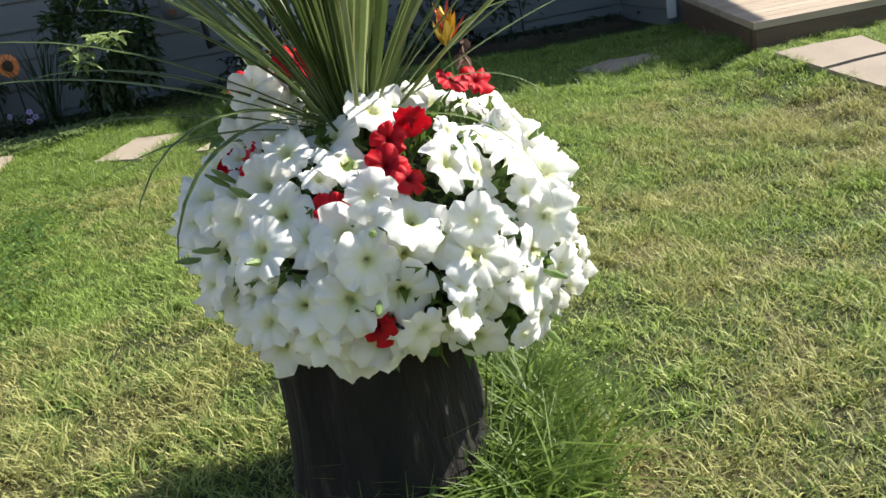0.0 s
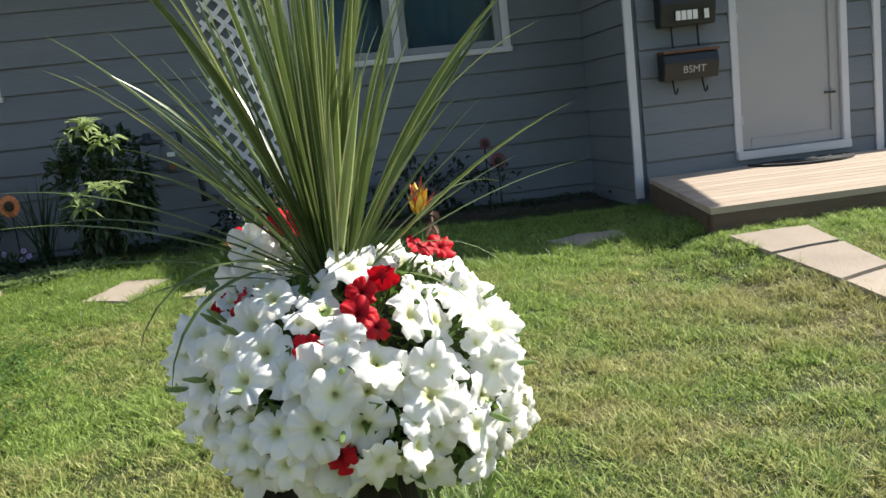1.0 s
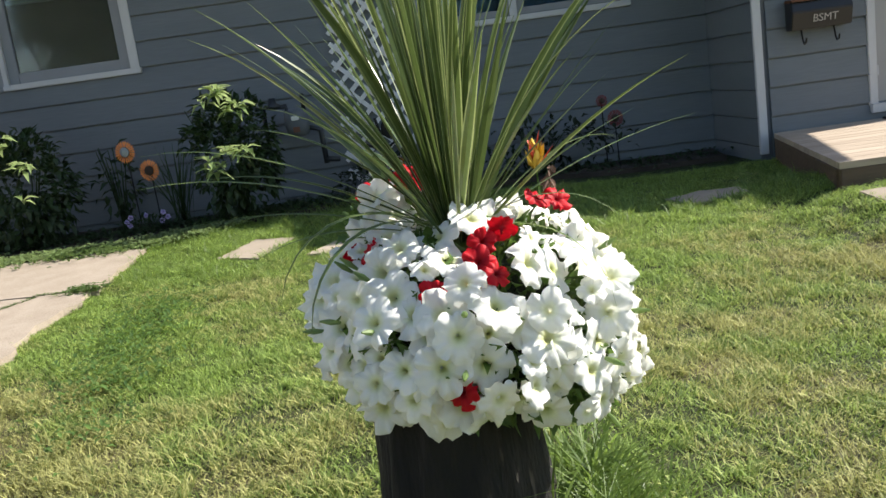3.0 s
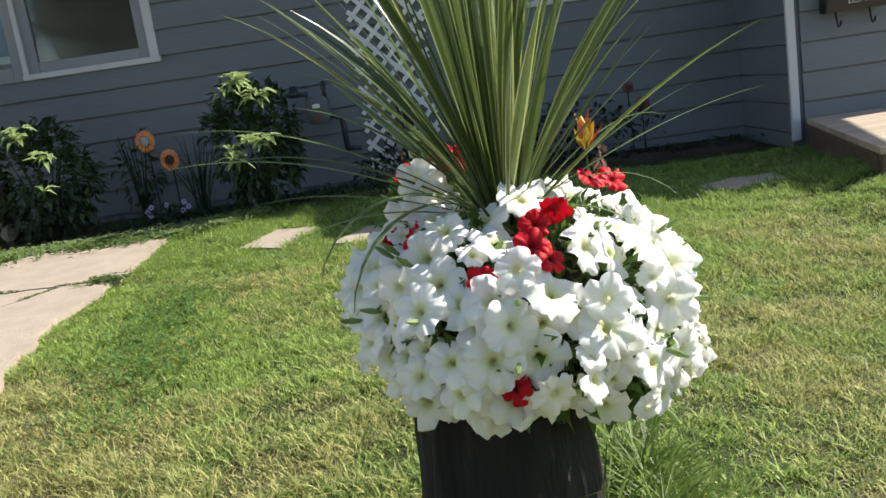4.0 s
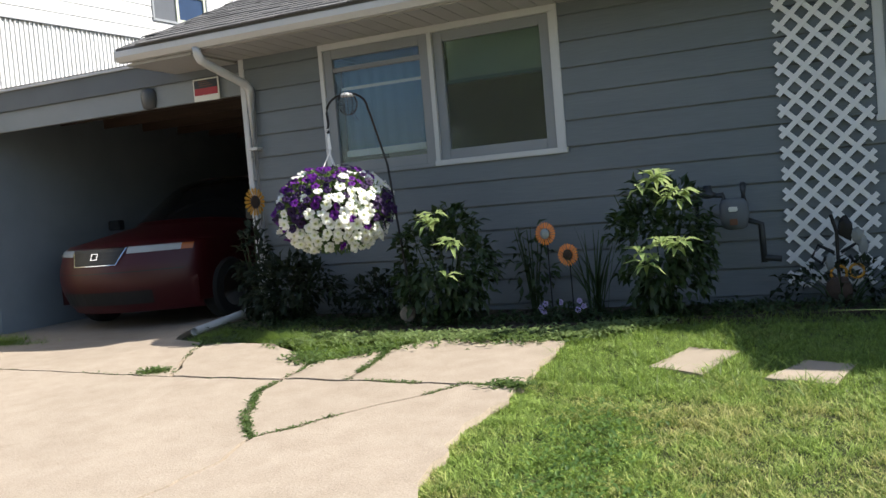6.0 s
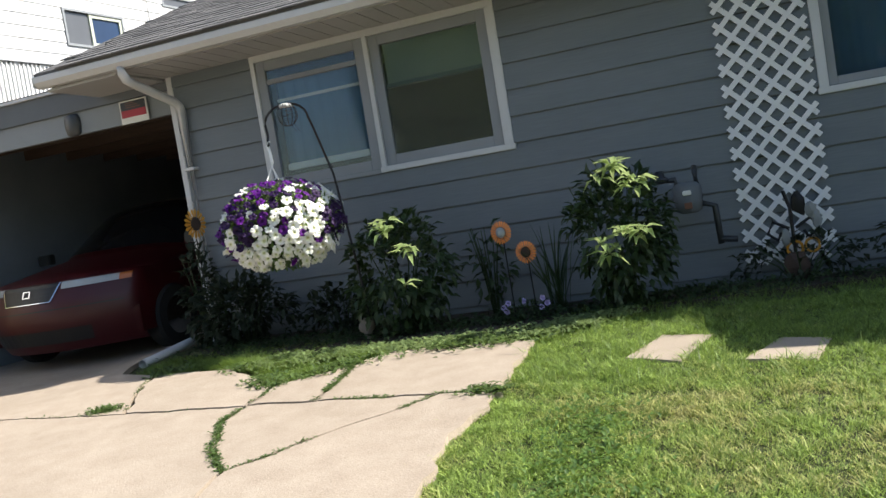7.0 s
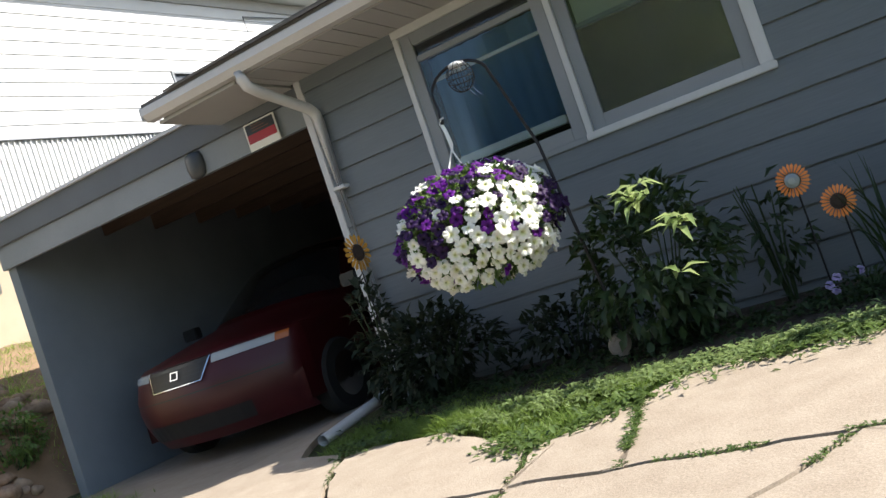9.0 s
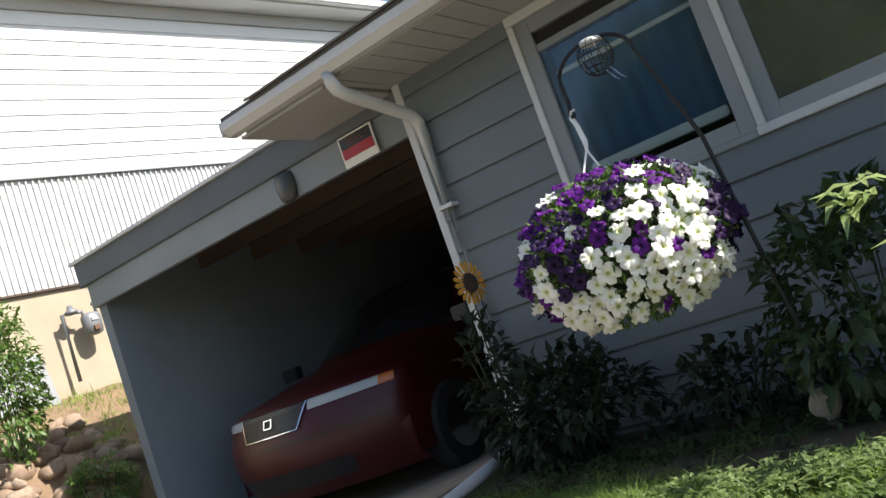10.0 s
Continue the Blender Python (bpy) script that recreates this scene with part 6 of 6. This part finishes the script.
def rock():
    o = part("rock", lump((0.056, 0.048, 0.078), 4, 0.3, 3), M_STONE, smooth=True)
    o.location = (-1.075, -0.87, 0.105)
    tagged(o, "upright pale field stone in the bed", "stone")


rock()


def iron_figure():
    """Dark scrolled garden stake before the lattice."""
    g = thing("iron_ornament", "dark scrolled iron garden stake before the lattice", "garden ornament", (1.88, -0.24, 0.0))
    bm = bmesh.new()
    tube(bm, [(0, 0, 0), (0.0, 0, 0.5), (-0.03, 0, 0.62)], 0.012, 8)
    part("stake", bm, M_IRON, g)
    for s in (-1, 1):
        bm = bmesh.new()
        tube(bm, [(s * 0.02, 0, 0.36), (s * 0.12, 0, 0.42), (s * 0.16, 0, 0.34), (s * 0.10, 0, 0.29), (s * 0.07, 0, 0.34)], 0.012, 8)
        part("scroll", bm, M_IRON, g)
    o = part("leaf_plate", lump((0.045, 0.015, 0.08), 9, 0.5, 2), M_IRON, g)
    o.location = (0.06, 0, 0.52)
    bm = bmesh.new()
    tube(bm, [(0.05 * math.cos(t), 0, 0.22 + 0.05 * math.sin(t)) for t in np.linspace(0, 6.2, 14)], 0.011, 6)
    part("ring", bm, M_GOLD, g, "dull golden ring")
    bm = bmesh.new()
    tube(bm, [(0.11 + 0.045 * math.cos(t), -0.02, 0.235 + 0.045 * math.sin(t)) for t in np.linspace(0, 6.2, 14)], 0.010, 6)
    part("ring", bm, M_GOLD, g, "dull golden ring")
    for x, z, w in ((0.13, 0.47, 0.035), (0.16, 0.40, 0.03), (-0.05, 0.30, 0.03)):
        o = part("petal_plate", lump((w, 0.008, 0.06), x * 30, 0.5, 2), M_PIPE, g, "pale weathered metal leaf")
        o.location = (x, -0.02, z)
    o = part("lantern", lump((0.09, 0.06, 0.11), 5, 0.3, 2), M_BROWN, g)
    o.location = (0.0, -0.03, 0.10)


iron_figure()


# ---- grass, weeds and ground cover ----
def inside(px, py, poly):
    """Which points lie in the polygon."""
    hit = np.zeros(len(px), bool)
    n = len(poly)
    for i in range(n):
        (ax, ay), (bx, by) = poly[i][:2], poly[(i + 1) % n][:2]
        if ay == by:
            continue
        c = (ay > py) != (by > py)
        hit ^= c & (px < (bx - ax) * (py - ay) / (by - ay) + ax)
    return hit


def ground_many(x, y):
    def st(a, b, v):
        t = np.clip((v - a) / (b - a), 0, 1)
        return t * t * (3 - 2 * t)
    z = -0.048 * np.maximum(0, -1.2 - np.maximum(y, -14))
    z -= 0.15 * st(-3.0, -4.4, x) * st(-2.2, -0.6, y)
    d = np.hypot(x - 2.2, (y + 5.5) * 0.8)
    z += 0.085 * (1 - st(0.35, 1.5, d))
    z += 0.10 * st(3.9, 4.4, x) * st(-5.0, -3.0, y) * (1 - st(-2.7, -1.6, y))
    z -= 0.05 * st(2.6, 3.9, x) * st(-2.5, -1.7, y)
    return z + 1.15 * st(-6.7, -7.7, x) * st(-1.8, -0.3, y) + 0.6 * st(-7.7, -9.0, x) * st(-2.5, 0.3, y)


STONES_2D = [[(0.90, -2.1), (1.06, -1.66), (1.345, -1.77), (1.2, -2.27)], [(1.48, -2.33), (1.66, -1.97), (1.9, -2.06), (1.8, -2.42)], [(3.62, -2.03), (3.9, -1.84), (4.12, -1.95), (4.08, -2.3), (3.7, -2.42)],
             [(4.30, -3.06), (4.72, -3.10), (4.64, -4.25), (4.38, -4.38)], [(4.31, -2.9), (8.6, -2.9), (8.6, -1.0), (4.7, -1.0)]]


def patchy(x, y, cell, seed):
    """Smooth random values from -1 to 1 that change over about one cell."""
    g = np.random.default_rng(seed).uniform(-1, 1, (128, 128))
    u, v = x / cell + 5000, y / cell + 5000
    i, j = np.floor(u).astype(int), np.floor(v).astype(int)
    fu, fv = u - i, v - j
    fu, fv = fu * fu * (3 - 2 * fu), fv * fv * (3 - 2 * fv)
    i0, i1, j0, j1 = i % 128, (i + 1) % 128, j % 128, (j + 1) % 128
    return (g[i0, j0] * (1 - fu) + g[i1, j0] * fu) * (1 - fv) + (g[i0, j1] * (1 - fu) + g[i1, j1] * fu) * fv


def grass(name, label, rng, x, y, low, high, width, keep_off=True, material=None):
    """Single bent blades: two stacked pieces each."""
    if keep_off:
        bad = np.zeros(len(x), bool)
        for s in STONES_2D:
            bad |= inside(x, y, shrink(s, 0.035))
        for s in SLABS:
            bad |= inside(x, y, shrink(s, 0.03))
        bad |= (x - 2.275) ** 2 + (y + 5.5) ** 2 < 0.165 ** 2
        x, y = x[~bad], y[~bad]
    n = len(x)
    z = ground_many(x, y) - 0.004
    tuft = patchy(x, y, 0.038, 3)
    hollow = np.clip(1.0 + 0.7 * patchy(x, y, 0.11, 5), 0.35, 1.25)
    h = rng.uniform(low, high, n) * (0.6 + 0.7 * rng.random(n)) * (1 + 0.45 * tuft) * hollow
    a = rng.uniform(0, 2 * np.pi, n)
    a = a + 1.2 * patchy(x, y, 0.06, 8)
    lean = rng.uniform(0.4, 2.3, n) * h
    dx, dy = np.cos(a), np.sin(a)
    b = a + rng.normal(np.pi / 2, 0.5, n)
    sx, sy = np.cos(b) * width * rng.uniform(0.6, 1.3, n), np.sin(b) * width * rng.uniform(0.6, 1.3, n)
    v = np.stack([np.stack([x - sx, y - sy, z], 1), np.stack([x + sx, y + sy, z], 1),
                  np.stack([x + dx * lean * 0.4 + sx * 0.8, y + dy * lean * 0.4 + sy * 0.8, z + h * 0.6], 1),
                  np.stack([x + dx * lean * 0.4 - sx * 0.8, y + dy * lean * 0.4 - sy * 0.8, z + h * 0.6], 1),
                  np.stack([x + dx * lean, y + dy * lean, z + h * 0.95], 1)], 1).reshape(-1, 3)
    base = np.arange(n)[:, None] * 5
    f = np.concatenate([base + np.array([[0, 1, 2]]), base + np.array([[0, 2, 3]]), base + np.array([[3, 2, 4]])], 0)
    ob = sheet(name, v, f, material or M_BLADE)
    tagged(ob, label, "grass", kind="stuff")


def lawn():
    rng = np.random.default_rng(77)
    n = 820000
    x = rng.uniform(0.2, 6.2, n)
    y = -1.0 - 5.7 * rng.random(n)
    keep = rng.random(n) < 0.80 + 0.45 * patchy(x, y, 0.038, 3) + 0.30 * patchy(x, y, 0.12, 12)
    keep &= ~((y > -1.05) & (x < 0.6))
    grass("lawn_grass", "short mown lawn, green with straw-dry patches", rng, x[keep], y[keep], 0.012, 0.031, 0.0019)
    # lusher, longer tufts in the bright strip before the bed and beside the stump
    m = 16000
    x, y = rng.uniform(0.35, 4.4, m), -0.62 - 2.0 * rng.random(m) ** 1.2
    keep = (x < 2.6) | (y < -2.0)
    x, y = x[keep], y[keep]
    grass("tall_grass", "longer fresh grass near the house", rng, x, y, 0.035, 0.07, 0.0022, True, M_LUSH)
    m = 5000
    r, a = 0.17 + np.abs(rng.normal(0, 0.09, m)), rng.uniform(-2.2, 0.9, m)
    grass("stump_grass", "long uncut grass round the stump", rng, 2.275 + r * np.cos(a), -5.5 + r * np.sin(a), 0.045, 0.11, 0.0034, True, M_LUSH)
    m = 9000
    t = rng.random(m)
    x = -2.15 + 1.5 * t
    y = -1.38 - 0.62 * np.exp(-((x + 1.2) / 0.36) ** 2) * rng.random(m) - 0.10 * rng.random(m) + 0.15 * rng.random(m)
    grass("verge_grass", "rough green grass between bed and driveway", rng, x, y, 0.03, 0.07, 0.0025, True, M_LUSH)
    m = 9000
    x, y = rng.uniform(-2.82, -1.35, m), rng.uniform(-1.44, -0.78, m)
    grass("verge_grass", "shaded rough grass beside the downspout", rng, x, y, 0.025, 0.055, 0.0025, True, M_LUSH)
    # the frayed margin along the driveway
    m, line = 26000, RIGHT1 + RIGHT2
    idx = rng.integers(0, len(line) - 1, m)
    t = rng.random(m)
    p, q = np.array(line)[idx], np.array(line)[idx + 1]
    c = p + (q - p) * t[:, None]
    ok = c[:, 1] > -6
    grass("edge_grass", "frayed dry grass along the concrete", rng, c[ok, 0] + rng.normal(0.0, 0.075, ok.sum()), c[ok, 1] + rng.normal(0, 0.04, ok.sum()), 0.012, 0.030, 0.0022, False)
    # far lawns, coarse
    m = 40000
    x, y = rng.uniform(6.1, 12, m), rng.uniform(-6.7, -2.9, m)
    grass("far_grass", "lawn beyond the path", rng, x, y, 0.03, 0.06, 0.004)
    m = 110000
    x, y = rng.uniform(0.4, 12, m), rng.uniform(-10.5, -6.65, m)
    grass("far_grass", "lawn towards the street", rng, x, y, 0.02, 0.045, 0.0042)
    m = 5000
    x, y = rng.uniform(-6.9, -5.7, m), rng.uniform(-1.2, -0.25, m)
    grass("verge_grass", "rough grass at the foot of the carport wall", rng, x, y, 0.04, 0.10, 0.003, False)
    m = 2200
    x, y = rng.normal(-5.75, 0.22, m), rng.normal(-0.62, 0.07, m)
    grass("verge_grass", "bright tuft of grass before the carport", rng, x, y, 0.05, 0.10, 0.003, False, M_LUSH)
    m = 9000
    x, y = rng.uniform(-8.8, -6.9, m), rng.uniform(0.2, 3.0, m)
    grass("bank_grass", "dry grass on the bank by the neighbour", rng, x, y, 0.04, 0.10, 0.004, False)


lawn()


def weeds(name, label, line, rng, count, spread, size, material, bias=None):
    """Small leafy weeds sown along a line, in clumps."""
    pts = np.array(line)
    seg = rng.integers(0, len(pts) - 1, count)
    c = pts[seg] + (pts[seg + 1] - pts[seg]) * rng.random(count)[:, None]
    cl = np.array([noise.noise(Vector((a * 3.1, b * 3.1, 2.0))) for a, b in c])
    c = c[cl > (0.02 if bias is None else bias)]
    n = len(c)
    if n < 3:
        return
    x, y = c[:, 0] + rng.normal(0, spread, n), c[:, 1] + rng.normal(0, spread, n)
    z = ground_many(x, y) + 0.03 + rng.random(n) * size * 0.5
    az = rng.uniform(0, 6.28, n)
    d = np.stack([np.cos(az), np.sin(az), rng.uniform(0.1, 0.9, n)], 1)
    v, f = leaf_cloud(np.stack([x, y, z], 1), d, np.tile((0, 0, 1.0), (n, 1)), rng.uniform(0.6, 1.3, n) * size, rng.uniform(0.6, 1.2, n) * size * 0.45)
    tagged(sheet(name, v, f, material), label, "weeds", kind="stuff")


def all_weeds():
    rng = np.random.default_rng(6)
    for line, n in ((C_A, 700), (C_B, 420), (C_C, 900), (C_D, 900), (C_E, 160), (C_A2, 150)):
        weeds("crack_weeds", "small green weeds growing in the concrete cracks", line, rng, int(n * 0.9), 0.009, 0.021, M_WEED, -0.02)
    for line in (C_C[3:], C_D):
        weeds("crack_weeds", "green weeds filling a crack in the concrete", line, rng, 420, 0.012, 0.026, M_WEED, -0.45)
    weeds("crack_weeds", "weed clump at the end of a crack", [(0.40, -2.59), (0.22, -2.57)], rng, 200, 0.035, 0.04, M_WEED, -1)
    weeds("crack_weeds", "dry weed clump in the driveway", [(-2.30, -2.33), (-2.16, -2.30)], rng, 260, 0.035, 0.035, M_WEED, -1)
    weeds("ground_cover", "low leafy ground cover along the bed", [(-1.6, -1.45), (-1.0, -1.42), (-0.2, -1.38), (0.35, -1.36), (0.75, -1.05)], rng, 4600, 0.085, 0.042, M_COVER, -1)
    weeds("ground_cover", "dark low plants in the bed", [(-2.6, -0.7), (-1.0, -0.8), (0.4, -0.75), (1.4, -0.5), (4.4, -0.4)], rng, 2600, 0.16, 0.06, M_PEONY, -1)
    weeds("verge_weeds", "broad leafy weeds spilling onto the concrete", TOP1[::-1] + TOP2 + TOP3, rng, 2600, 0.06, 0.05, M_WEED, -0.05)
    weeds("lawn_weeds", "broad-leaved weeds at the lawn's edge", [(0.85, -2.9), (0.95, -3.8), (1.1, -4.6)], rng, 1300, 0.13, 0.035, M_LEAF, -0.1)


all_weeds()


# ---- the street side, seen only in the panes ----
def street_tree(at, h, r, seed):
    t = thing("street_tree", "broad leafy tree out of view, across the yard", "tree", at)
    rnd, rng = random.Random(seed), np.random.default_rng(seed)
    bm = bmesh.new()
    tube(bm, [(0, 0, -0.3), (0.1, 0, h * 0.25), (0, 0.1, h * 0.5), (0.1, 0, h * 0.8)], [0.25, 0.2, 0.14, 0.05], 10)
    for k in range(9):
        a, z = rnd.uniform(0, 6.3), h * rnd.uniform(0.3, 0.6)
        tube(bm, [(0, 0, z), (r * 0.4 * math.cos(a), r * 0.4 * math.sin(a), z + h * 0.13), (r * 0.8 * math.cos(a), r * 0.8 * math.sin(a), z + h * 0.2)], [0.1, 0.06, 0.02], 6)
    part("trunk", bm, M_BARK, t)
    pos, d = cloud(rng, 16000, (0, 0, h * 0.62), (r, r, h * 0.38), 0.3)
    keep = np.array([noise.noise(Vector(p) * 0.9) for p in pos]) > -0.3
    pos, d = pos[keep], d[keep]
    n = len(pos)
    v, f = leaf_cloud(pos, d + rng.normal(size=(n, 3)), rng.normal(size=(n, 3)), rng.uniform(0.16, 0.3, n), rng.uniform(0.1, 0.18, n))
    sheet("crown", v, f, M_TREE, t)


street_tree((-3.4, -19.0, -0.5), 9.5, 3.4, 51)
street_tree((-7.2, -20.5, -0.5), 8.5, 2.8, 53)
# added out of view: keeps pale sky out of the east window's panes
street_tree((6.8, -21.5, -0.5), 9.0, 3.8, 52)
